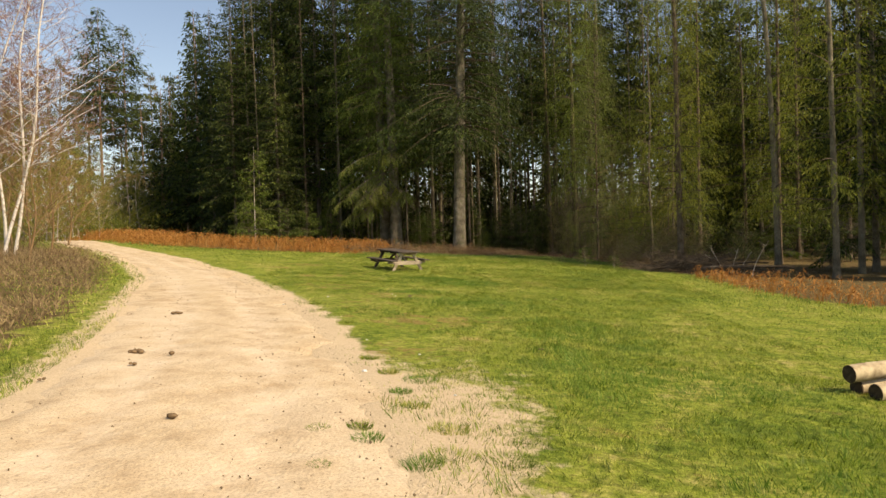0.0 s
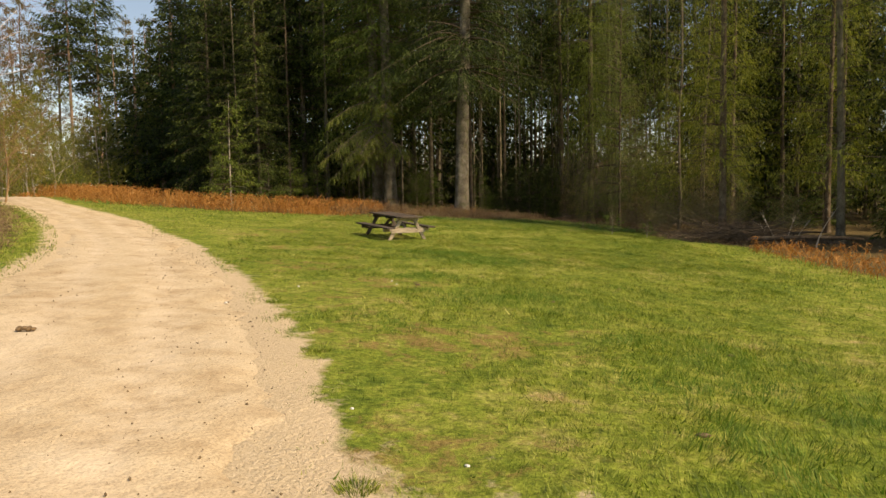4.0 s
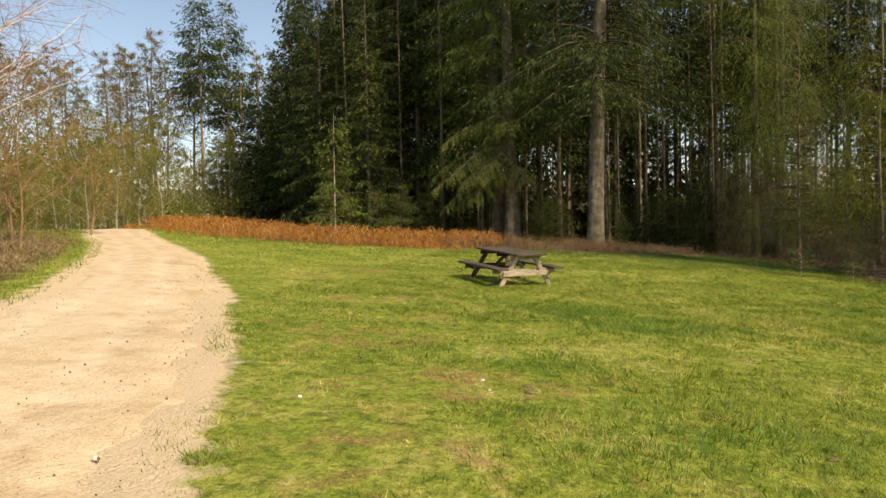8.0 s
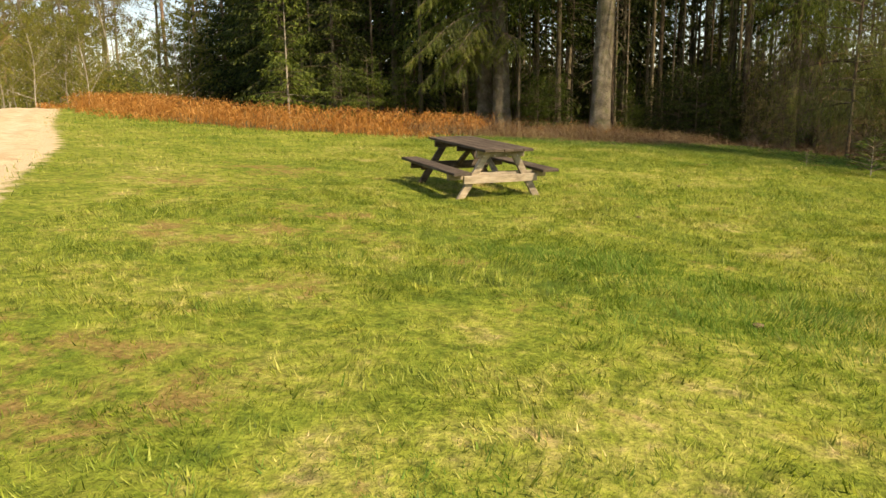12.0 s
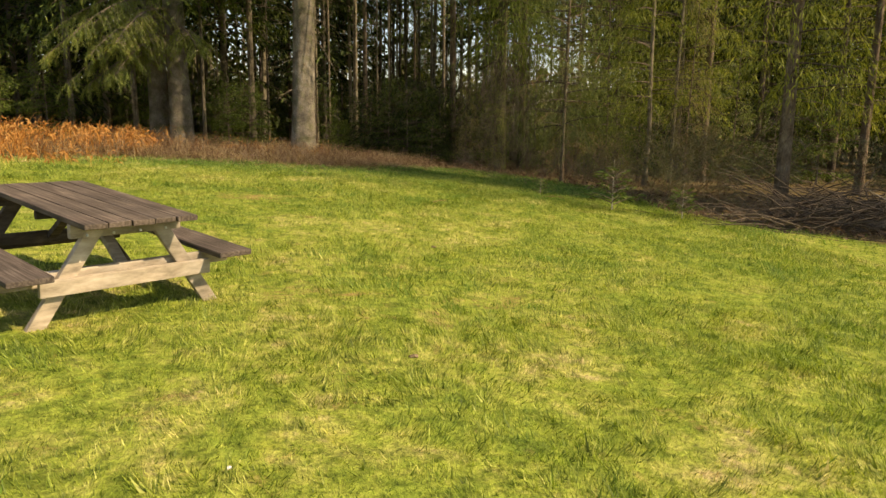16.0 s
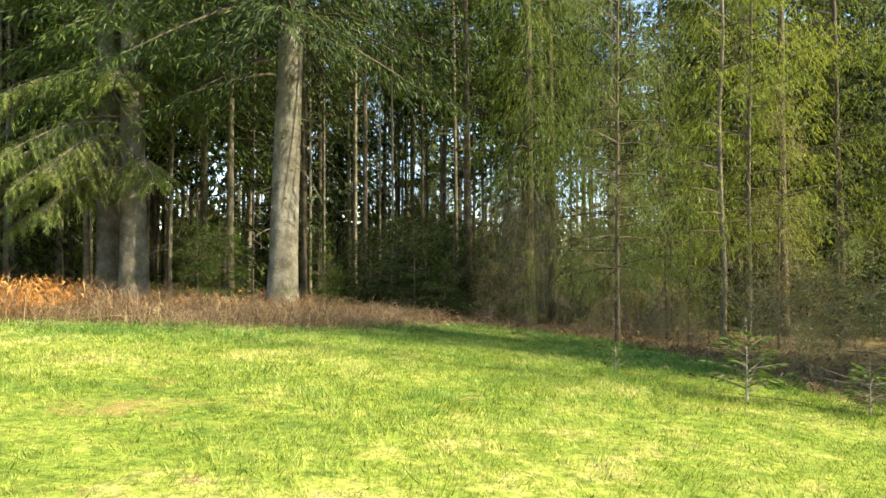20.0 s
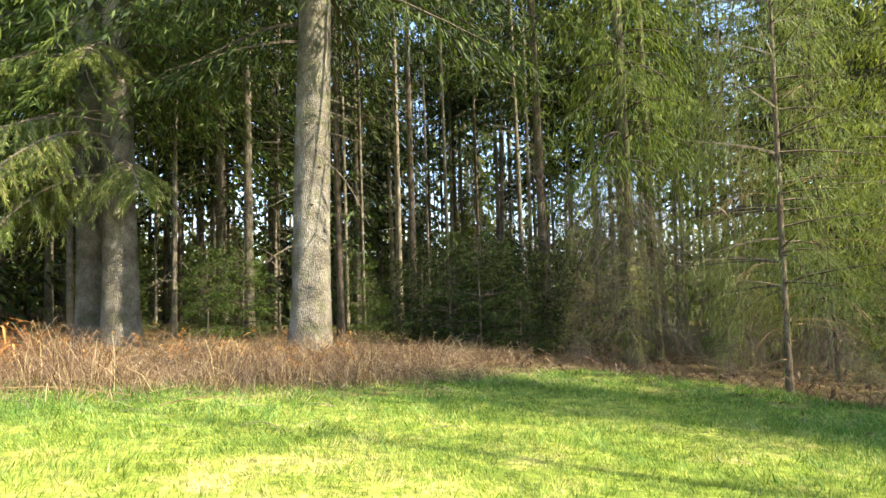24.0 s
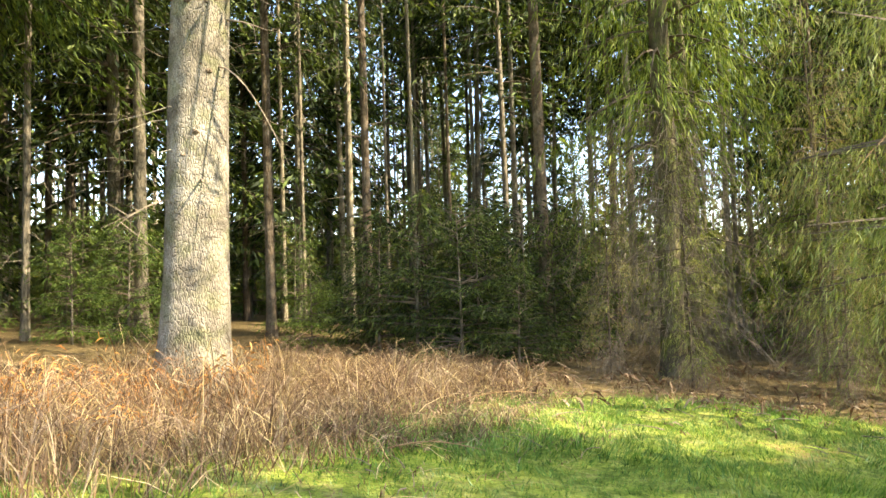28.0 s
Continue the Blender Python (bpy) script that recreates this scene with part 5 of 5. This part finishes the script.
def lawn():
    rng = np.random.default_rng(8)
    green, lush, shade = Soup(), Soup(), Soup()
    for n, x0, x1, y0, y1, hh, ww in ((520000, -5, 6.5, 2, 26, 0.050, 0.0050), (470000, -6, 8.5, 20, 46.5, 0.054, 0.0060), (230000, -26, 13, 4, 46, 0.058, 0.012)):
        x, y = scatter(n, x0, x1, y0, y1, rng)
        c = patchy(x, y)
        fine = lattice_noise(8.5 * x + 3.1 * y, 8.5 * y - 3.1 * x)
        dr = near_line(ROAD_RP, x, y)
        wood_in = inside(WOOD_POLY, x, y)
        dw = near_line(EDGE_P, x, y)
        ok = ~inside(ROAD_POLY, x, y) & (~wood_in | (dw < 0.5 + 1.1 * rng.uniform(size=n) ** 2)) & (0.8 * c + 0.6 * fine + rng.normal(size=n) * 0.4 > -0.95) & (rng.uniform(size=n) > 0.7 * worn(x, y)) & (dr + 0.7 * c + rng.normal(size=n) * 0.4 > 0.75)
        x, y, c, dw, fine = x[ok], y[ok], c[ok], dw[ok], fine[ok]
        k = len(x)
        h = hh * rng.uniform(0.35, 1.3, k) * (1 + 0.4 * np.clip(c, -0.8, 1.2)) * (1 + 0.45 * fine) * (1 + 0.5 * np.exp(-dw / 2.5)) * (1 - 0.4 * worn(x, y))
        a, l = 6.3 * lattice_noise(2.1 * x, 2.1 * y) + rng.uniform(-1.6, 1.6, k), rng.uniform(0.2, 1.15, k) * h
        base, lean, w = np.stack([x, y, ground_z(x, y) - 0.01], -1), np.stack([np.cos(a) * l, np.sin(a) * l], -1), ww * rng.uniform(0.6, 1.4, k)
        g = (c + 0.35 * rng.normal(size=k) + 0.4 * np.exp(-dw / 2.0) + 0.2 * (x > 1.5)) > 1.28
        for a, b, rr in RICH:
            g |= rng.uniform(size=k) < 0.9 * np.exp(-((x - a) / (1.5 * rr)) ** 2 - ((y - b) / rr) ** 2)
        # blades close to the wood get the shade-tinted colour
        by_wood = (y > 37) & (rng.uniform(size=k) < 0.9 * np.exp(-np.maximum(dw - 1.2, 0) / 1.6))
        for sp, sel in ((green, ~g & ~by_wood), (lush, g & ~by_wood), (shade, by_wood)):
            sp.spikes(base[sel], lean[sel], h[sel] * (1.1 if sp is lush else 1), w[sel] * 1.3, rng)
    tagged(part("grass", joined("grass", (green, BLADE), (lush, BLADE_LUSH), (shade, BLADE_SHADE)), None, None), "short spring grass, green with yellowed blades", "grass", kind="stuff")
    # single tufts in the sandy margin of the track
    rng = np.random.default_rng(18)
    for i, (x, y, r) in enumerate(((0.28, 4.62, 0.13), (0.18, 4.9, 0.10), (-0.15, 4.8, 0.09), (0.75, 4.1, 0.16), (0.95, 4.3, 0.2), (0.1, 7.2, 0.12), (0.35, 6.3, 0.12), (0.55, 5.7, 0.14), (-0.25, 8.0, 0.12), (0.5, 6.9, 0.2), (-1.15, 11.0, 0.14), (-2.3, 13.6, 0.12), (0.05, 4.0, 0.07), (0.9, 5.0, 0.18), (1.35, 4.3, 0.22))):
        sp = Soup()
        n = 300
        a, d = rng.uniform(0, 6.3, n), r * np.sqrt(rng.uniform(0, 1, n))
        gx, gy = x + np.cos(a) * d, y + np.sin(a) * d
        h = rng.uniform(0.02, 0.055, n)
        sp.spikes(np.stack([gx, gy, ground_z(gx, gy)], -1), np.stack([np.cos(a), np.sin(a)], -1) * h[:, None] * 0.6, h, 0.006, rng)
        tagged(part("grass_tuft", sp.mesh("grass_tuft"), BLADE if i % 3 else BLADE_LUSH, None), "small grass tuft on the sandy margin of the track", "grass tuft", "grass tufts by the track")


def arcs(sp, x, y, z, reach, height, width, rng, segs=3):
    """Thin stalks that rise, bend over and fall."""
    n = len(x)
    a = rng.uniform(0, 2 * np.pi, n)
    d = np.stack([np.cos(a), np.sin(a), 0 * a], -1)
    b = rng.uniform(0, 2 * np.pi, n)
    side = np.stack([np.cos(b), np.sin(b), 0.4 * np.sin(3 * b)], -1) * (np.broadcast_to(width, n) / 2)[:, None]
    fall = rng.uniform(0.0, 0.85, n)
    rows = []
    for i in range(segs + 1):
        s = i / segs
        p = np.stack([x, y, z], -1) + d * (reach * s ** 1.3)[:, None]
        p[:, 2] += height * (np.sin(np.minimum(s * 1.15, 1) * np.pi / 2) - fall * s ** 3)
        p += rng.normal(size=(n, 3)) * 0.02 * s
        rows += [p - side * (1 - 0.7 * s), p + side * (1 - 0.7 * s)]
    v = np.stack(rows, 1).reshape(-1, 3)
    m = 2 * (segs + 1)
    k = m * np.arange(n)[:, None]
    t = np.concatenate([np.concatenate([k + [[2 * i, 2 * i + 1, 2 * i + 3]], k + [[2 * i, 2 * i + 3, 2 * i + 2]]]) for i in range(segs)])
    sp.add(v, t)
    return d


def bracken():
    rng = np.random.default_rng(9)
    belts = (("bracken", BRACKEN, "belt of dead orange-brown bracken along the wood's edge", 14000, lambda x, y: (x < -4.6) & (y > 0), 4.5, 0.85, 1.0),
             ("faded_bracken", BRACKEN, "sparse faded bracken at the foot of the larches", 6000, lambda x, y: (x > 10) & (y < 29.5), 4.0, 0.55, 0.8),
             ("dry_bracken", BRACKEN_PALE, "tangle of bleached dead bracken stalks round the old spruce", 17000, lambda x, y: (x > -6.5) & (x < 4.2), 6.0, 0.5, 0.0),
             ("leaf_litter_stalks", BRACKEN_PALE, "low dead stalks and needles at the foot of the thicket", 9000, lambda x, y: (x >= 3.6) & (y > 31), 7.0, 0.25, 0.3))
    for name, mat, lab, n, test, deep, tall, leafy in belts:
        sp = Soup()
        x, y = scatter(n * 7, *((-7, 4.5, 37, 54) if name == "dry_bracken" else (-27, 22, 14, 56)), rng)
        d = near_line(EDGE_P, x, y)
        within = inside(WOOD_POLY, x, y)
        stray = ~within & (y > 36) & (d < (0.9 if name == "dry_bracken" else 1.8)) & (rng.uniform(size=len(x)) < 0.22)
        ok = (within | stray) & (d < deep) & test(x, y) & (rng.uniform(size=len(x)) < 1.15 - d / deep) & (patchy(x, y) + 0.6 * rng.normal(size=len(x)) > -0.7)
        x, y = x[ok][:n], y[ok][:n]
        m = len(x)
        z = ground_z(x, y) - 0.01
        low = np.where(within[ok][:n], 1.0, 0.4)
        h = tall * rng.uniform(0.3, 1.2, m) * (1 if name != "dry_bracken" else 0.55 + 0.9 * np.abs(np.sin(1.3 * x + 0.6 * y) * np.sin(1.1 * y - 0.5 * x)))
        h = h * low
        if name == "dry_bracken":
            h = h * np.where(x > 0.9, 0.42 + 0.3 * np.clip(d[ok][:n] - 0.6, 0, 1), 1.0)
        r = h * rng.uniform(0.2, 1.1 if name.endswith("d_bracken") or name == "bracken" else 2.0, m)
        w = rng.uniform(0.004, 0.012, m) * (2.0 if name.endswith("d_bracken") or name == "bracken" else 1)
        dd = arcs(sp, x, y, z, r, h, w, rng)
        sel = rng.uniform(size=m) < leafy
        for f in (0.45, 0.6, 0.75, 0.9):
            b = np.stack([x, y, z], -1) + dd * (r * f ** 1.3)[:, None]
            b[:, 2] += h * (np.sin(min(f * 1.15, 1) * np.pi / 2) - 0.4 * f ** 3)
            k = int(sel.sum())
            way = np.stack([rng.normal(size=k), rng.normal(size=k), -0.3 + 0.6 * rng.normal(size=k)], -1)
            sp.tufts(b[sel], way, rng.uniform(0.08, 0.26, k), rng.uniform(0.012, 0.045, k), rng, 0.4)
        if name == "dry_bracken":
            pale, orange = Soup(), Soup()
            q = rng.choice(m, 3000, False)
            arcs(pale, x[q], y[q], z[q], rng.uniform(0.1, 0.8, 3000), h[q] * rng.uniform(0.6, 1.35, 3000), rng.uniform(0.006, 0.013, 3000), rng)
            q = rng.choice(np.flatnonzero((d[ok][:n] > 1.8) & (x < 0.5)), 500)
            dd = arcs(orange, x[q], y[q], z[q], 0.5 * h[q], h[q] * 0.9, rng.uniform(0.006, 0.012, 500), rng)
            for f in (0.5, 0.75, 1.0):
                b = np.stack([x[q], y[q], z[q] + h[q] * (0.35 + 0.5 * f)], -1) + dd * (0.5 * h[q] * f)[:, None]
                orange.tufts(b, rng.normal(size=(500, 3)) * (1, 1, 0.4), rng.uniform(0.06, 0.18, 500), rng.uniform(0.008, 0.025, 500), rng, 0.4)
            tagged(part(name, joined(name, (sp, mat), (pale, STRAW), (orange, BRACKEN)), None, None), lab, "bracken", kind="stuff")
            continue
        stuff(name, sp.mesh(name), mat, lab, "bracken")


def heather():
    rng = np.random.default_rng(10)
    sp, grass = Soup(), Soup()
    x, y = scatter(60000, -34, -3, 4, 46, rng)
    d = near_line(ROAD_LP, x, y)
    left = inside([(-2.2, -4)] + ROAD_L + [(-60, 52), (-60, -10)], x, y)
    ok = left & (d > 0.9 + 0.3 * np.sin(1.7 * y)) & (d < 13) & (patchy(x * 0.6, y * 0.6) + 0.5 * rng.normal(size=len(x)) > -0.6) & (y < 31 + rng.normal(size=len(x)))
    x, y = x[ok], y[ok]
    n = len(x)
    lump = 0.08 + 0.30 * np.clip(0.45 + 0.7 * patchy(0.8 * x, 0.8 * y), 0, 1.2)
    for _ in range(5):
        b = np.stack([x + rng.normal(size=n) * 0.10, y + rng.normal(size=n) * 0.08, ground_z(x, y) + lump * rng.uniform(0, 1.1, n)], -1)
        sp.tufts(b, np.stack([rng.normal(size=n), rng.normal(size=n), 1.3 + 0.5 * rng.normal(size=n)], -1), rng.uniform(0.08, 0.22, n), rng.uniform(0.006, 0.018, n), rng)
    stuff("heather", sp.mesh("heather"), HEATHER, "low dark brown winter heather beside the track", "heather")
    x, y = scatter(60000, -34, -2, 2, 50, rng)
    d = near_line(ROAD_LP, x, y)
    left = inside([(-2.2, -4)] + ROAD_L + [(-60, 52), (-60, -10)], x, y)
    ok = left & ((d < 1.3) | (y > 28)) & (d > 0.15 + 0.2 * rng.normal(size=len(x)))
    x, y = x[ok], y[ok]
    n = len(x)
    h, a = rng.uniform(0.03, 0.10, n), rng.uniform(0, 6.3, n)
    grass.blades(np.stack([x, y, ground_z(x, y) - 0.01], -1), np.stack([np.cos(a), np.sin(a)], -1) * h[:, None] * 0.5, h, 0.018, rng)
    stuff("verge_grass", grass.mesh("verge_grass"), BLADE, "grass verge between track and heather", "grass")


lawn()
bracken()
heather()


# ---------- small things ----------
def rough_ball(seed, sx, sy, sz, amount=0.25, sub=2):
    bm = bmesh.new()
    bmesh.ops.create_icosphere(bm, subdivisions=sub, radius=1.0)
    off = Vector((seed * 3.7, seed * 1.3, 0))
    for v in bm.verts:
        v.co *= 1 + amount * noise.noise(v.co * 1.8 + off) + amount * 0.5 * noise.noise(v.co * 4.5 + off)
        v.co = Vector((v.co.x * sx, v.co.y * sy, v.co.z * sz))
    return bm


def small_things():
    # droppings on the track
    for i, (x, y, k, s) in enumerate(((-3.0, 7.53, 6, 0.045), (-4.1, 11.05, 7, 0.042), (-1.37, 4.86, 1, 0.05), (-2.55, 7.45, 1, 0.045), (-2.7, 6.75, 2, 0.03), (-2.95, 4.7, 5, 0.05), (-2.72, 4.35, 2, 0.045), (-3.2, 6.0, 2, 0.03))):
        rng = random.Random(i)
        root = thing("dung", "heap of dry brown horse droppings on the gravel track" if k > 3 else "single dry brown dropping on the gravel track", "dung", Matrix.Translation((x, y, gz(x, y) + 0.012)), "droppings on the track")
        for j in range(k):
            a = rng.uniform(0, 6.3)
            d = 0 if j == 0 else s * rng.uniform(0.9, 2.1)
            part("dropping", rough_ball(i * 9 + j, s * rng.uniform(0.55, 0.95), s * rng.uniform(0.55, 0.95), s * rng.uniform(0.45, 0.75)), DUNG, root, at=Matrix.Translation((math.cos(a) * d, math.sin(a) * d, s * (0.55 if j else 0.8))))
    # pale stones
    for i, (x, y, s) in enumerate(((-0.18, 7.22, 0.045), (-2.91, 13.43, 0.035), (-1.02, 16.22, 0.028), (-2.36, 15.13, 0.03), (-0.9, 15.88, 0.02), (-0.71, 22.99, 0.018), (0.35, 8.4, 0.025), (-0.5, 9.3, 0.022), (0.9, 6.2, 0.025))):
        s *= 0.7
        ob = part("stone", rough_ball(50 + i, s, s * 0.8, s * 0.6, 0.3), STONE, None, at=Matrix.Translation((x, y, gz(x, y) + s * 0.3)))
        tagged(ob, "small pale stone lying on the ground", "stone", "pale stones")
    # clods thrown up in the turf
    for i, (x, y, s) in enumerate(((-0.6, 16.16, 0.08), (-4.49, 16.02, 0.05), (2.0, 9.2, 0.09), (3.2, 12.0, 0.08), (-0.55, 15.95, 0.09), (1.6, 15.0, 0.07), (0.9, 20.2, 0.08), (2.4, 21.0, 0.08), (1.2, 28.5, 0.07), (0.3, 24.4, 0.06), (3.0, 17.0, 0.08))):
        s *= 0.6
        ob = part("soil_clod", rough_ball(80 + i, s * 0.9, s * 0.7, s * 0.35, 0.5), SOIL, None, at=Matrix.Translation((x, y, gz(x, y) + s * 0.15)))
        tagged(ob, "dark clod of loose soil in the grass", "soil clod", "soil clods")
    # grit scattered over the track
    rng = np.random.default_rng(3)
    sp = Soup()
    x, y = scatter(11000, -9, 2, 3, 24, rng)
    ok = inside(ROAD_POLY, x, y) & (rng.uniform(size=len(x)) < np.exp(-near_line(ROAD_RP, x, y) / 1.2) + 0.18)
    oct_ = np.array([(1, 0, 0), (-1, 0, 0), (0, 1, 0), (0, -1, 0), (0, 0, 1), (0, 0, -1)], float)
    oct_t = [(0, 2, 4), (2, 1, 4), (1, 3, 4), (3, 0, 4), (2, 0, 5), (1, 2, 5), (3, 1, 5), (0, 3, 5)]
    for px, py in zip(x[ok], y[ok]):
        s = rng.uniform(0.003, 0.006) + 0.008 * rng.uniform() ** 4
        sp.add(oct_ * s * rng.uniform(0.6, 1.4, 3) + (px, py, gz(px, py) + 0.02), oct_t)
    stuff("grit", sp.mesh("grit"), SOIL, "scattered clods and grit on the sandy track", "gravel")


def log(name, x, y, z, r, ln, turn, label, group, seed):
    rng = np.random.default_rng(seed)
    root = thing(name, label, "log", Matrix.LocRotScale((x, y, z), Euler((0, radians(-1.5), radians(turn))), (1, 1, 1)), group)
    s = np.linspace(0, 1, 14)
    q = np.stack([ln * s, 0.02 * np.sin(5 * s + seed), 0.015 * np.sin(4 * s)], -1)
    sp = Soup().tube(q, r * (1 - 0.10 * s) * (1 + 0.03 * rng.normal(size=14)), 20, False)
    part("bark", sp.mesh("bark", True), LOG_BARK, root)
    for e, d in ((0, -1), (13, 1)):
        bm = bmesh.new()
        bmesh.ops.create_cone(bm, cap_ends=True, segments=20, radius1=r * (1 - 0.1 * s[e]) * 0.985, radius2=r * (1 - 0.1 * s[e]) * 0.985, depth=0.02, matrix=Matrix.Translation(q[e] + np.array([d * -0.006, 0, 0])) @ pose(0, 0, 0, 0, 90, 0))
        part("cut_end", bm, CUT, root, "sawn end")


def log_pile():
    g = gz(5.6, 7.5)
    log("log", 5.33, 7.40, g + 0.27, 0.10, 2.3, 16, "birch log with pale patchy bark on top of a small pile", "stacked logs", 1)
    log("log", 5.52, 7.24, g + 0.09, 0.095, 2.4, 18, "birch log with pale patchy bark lying in the grass", "stacked logs", 3)
    log("log", 5.45, 7.54, g + 0.09, 0.095, 2.4, 14, "birch log lying in the grass under another", "stacked logs", 5)


def brush_pile():
    """Heap of dead branches and a fallen stem at the right-hand edge."""
    rng = np.random.default_rng(14)
    sp = Soup()
    for _ in range(560):
        x, y = 11.5 + rng.normal() * 1.25, 33.4 + rng.normal() * 0.7
        ln = rng.uniform(0.5, 2.2)
        a = rng.normal() * 0.7 - 0.4 + (np.pi if rng.uniform() < 0.5 else 0)
        z = gz(x, y) + rng.uniform(0.0, 0.65) * math.exp(-((x - 11.5) / 2.2) ** 2)
        s = np.linspace(0, 1, 5)
        q = np.array([x, y, z]) + np.array([math.cos(a), math.sin(a), rng.normal() * 0.25]) * ln * s[:, None] + rng.normal(size=(5, 3)) * 0.04
        q[:, 2] = np.maximum(q[:, 2] + 0.25 * ln * s * (1 - s), ground_z(q[:, 0], q[:, 1]) + 0.02)
        sp.tube(q, np.linspace(rng.uniform(0.006, 0.02), 0.004, 5), 4, False)
    stuff("brush_pile", sp.mesh("brush_pile"), TWIG_DARK, "heap of dark dead branches at the meadow's edge", "brush pile")
    for i, (x, y, z, r, ln, turn) in enumerate(((11.2, 32.6, 0.2, 0.11, 4.2, -12), (10.6, 33.9, 0.25, 0.05, 2.6, -20), (12.6, 33.4, 0.32, 0.06, 3.0, 25))):
        s = np.linspace(0, 1, 10)
        q = np.stack([ln * s, 0.06 * np.sin(4 * s + i), 0.08 * np.sin(3 * s)], -1)
        ob = part("fallen_log", Soup().tube(q, r * (1 - 0.4 * s), 10).mesh("fallen_log", True), BARK_DARK, None, at=Matrix.LocRotScale((x, y, gz(x, y) + z), Euler((0, 0, radians(turn))), (1, 1, 1)))
        tagged(ob, "thin dark log fallen across the brush pile", "log", "fallen logs")
    for i, (x, y, h, lx) in enumerate(((12.57, 32.8, 1.35, -0.75), (12.9, 32.7, 1.2, 0.25), (12.3, 33.0, 0.9, -0.4), (13.4, 33.1, 1.0, 0.5), (13.0, 30.6, 1.6, 0.7))):
        s = np.linspace(0, 1, 8)
        q = np.stack([lx * s ** 1.3, 0.1 * np.sin(4 * s), h * s], -1)
        sp = Soup().tube(q, np.linspace(0.028, 0.008, 8), 6)
        for k in (4, 5, 6):
            e = q[k] + np.array([rng.normal() * 0.18, rng.normal() * 0.1, rng.uniform(0.1, 0.35)])
            sp.tube([q[k], e], [0.012, 0.004], 4, False)
        ob = part("dead_stick", sp.mesh("dead_stick"), TWIG_PALE, None, at=Matrix.Translation((x, y, gz(x, y) - 0.05)))
        tagged(ob, "bleached dead branch standing up from the brush", "dead branch", "bleached dead branches")
    for i, (x, y, z, ln, turn) in enumerate(((-6.0, 39.6, 0.45, 1.5, -25), (-3.9, 38.6, 0.06, 2.2, 8), (-1.6, 39.2, 0.06, 0.9, 15), (2.6, 44.2, 0.08, 1.2, 12), (2.1, 33.5, 0.02, 0.35, 20), (5.2, 36.0, 0.02, 0.6, -35), (4.6, 45.2, 0.06, 0.5, 5), (1.7, 42.2, 0.05, 0.8, -20))):
        s = np.linspace(0, 1, 8)
        q = np.stack([ln * s, 0.05 * ln * np.sin(4 * s + i), 0.07 * ln * np.sin(3.1 * s)], -1)
        sp = Soup().tube(q, np.linspace(0.008, 0.003, 8), 5)
        for k in (3, 5):
            sp.tube([q[k], q[k] + np.array([0.12, 0.1 * (-1) ** k, 0.05]) * ln], [0.007, 0.003], 4, False)
        ob = part("fallen_stick", sp.mesh("fallen_stick"), TWIG_TAN, None, at=Matrix.LocRotScale((x, y, gz(x, y) + z), Euler((0, 0, radians(turn))), (1, 1, 1)))
        tagged(ob, "thin bleached stick lying in grass and bracken", "stick", "fallen sticks")


def ground_twigs():
    """Fallen twigs in the grass along the edge of the wood."""
    rng = np.random.default_rng(23)
    sp = Soup()
    for _ in range(170):
        x, y = (rng.uniform(2.0, 9.5), rng.uniform(42.0, 47.5)) if rng.uniform() < 0.75 else (rng.uniform(-6, 2), rng.uniform(38, 42))
        ln, a = rng.uniform(0.12, 0.6), rng.uniform(0, 6.3)
        s = np.linspace(0, 1, 5)
        q = np.array([x, y, 0]) + np.array([math.cos(a), math.sin(a), 0]) * ln * s[:, None] + rng.normal(size=(5, 3)) * 0.02 * ln
        q[:, 2] = ground_z(q[:, 0], q[:, 1]) + 0.03 + 0.12 * ln * np.sin(3 * s) * rng.uniform(0, 1)
        sp.tube(q, np.linspace(rng.uniform(0.003, 0.008), 0.002, 5), 4, False)
    stuff("fallen_twigs", sp.mesh("fallen_twigs"), TWIG, "thin dead twigs scattered in the grass by the wood", "twigs")


ground_twigs()


def low_bushes():
    """Bare brown undergrowth between the brush pile and the thicket."""
    kinds = [bare_tree(490 + i, 1.9, 0.014, TWIG_TAN, NEEDLE_DEAD, NEEDLE_DEAD, (0.05, 0.0), 1, 16, 0.5, 0.05, 0.04, 0.08, 1.2, (7, 4)) for i in range(2)]
    first = {}
    for i, (x, y, sc) in enumerate(((9.2, 37.4, 0.9), (10.0, 39.5, 1.2), (11.2, 38.0, 1.1), (9.4, 41.6, 1.0), (12.6, 37.0, 1.1), (10.8, 36.2, 0.8), (13.6, 42.5, 1.3), (11.8, 40.0, 1.2), (8.6, 36.0, 0.6), (14.8, 36.5, 1.1), (8.2, 40.8, 0.5))):
        m = at_ground(x, y, i * 1.9, sc * 0.85, sc * 0.75)
        if i % 2 in first:
            copy_thing(first[i % 2], m).matrix_basis = m
        else:
            first[i % 2] = plant("bush", kinds[i % 2], "bare brown twiggy undergrowth at the meadow's edge", "bush", m, "undergrowth bushes")


low_bushes()
small_things()
log_pile()
brush_pile()
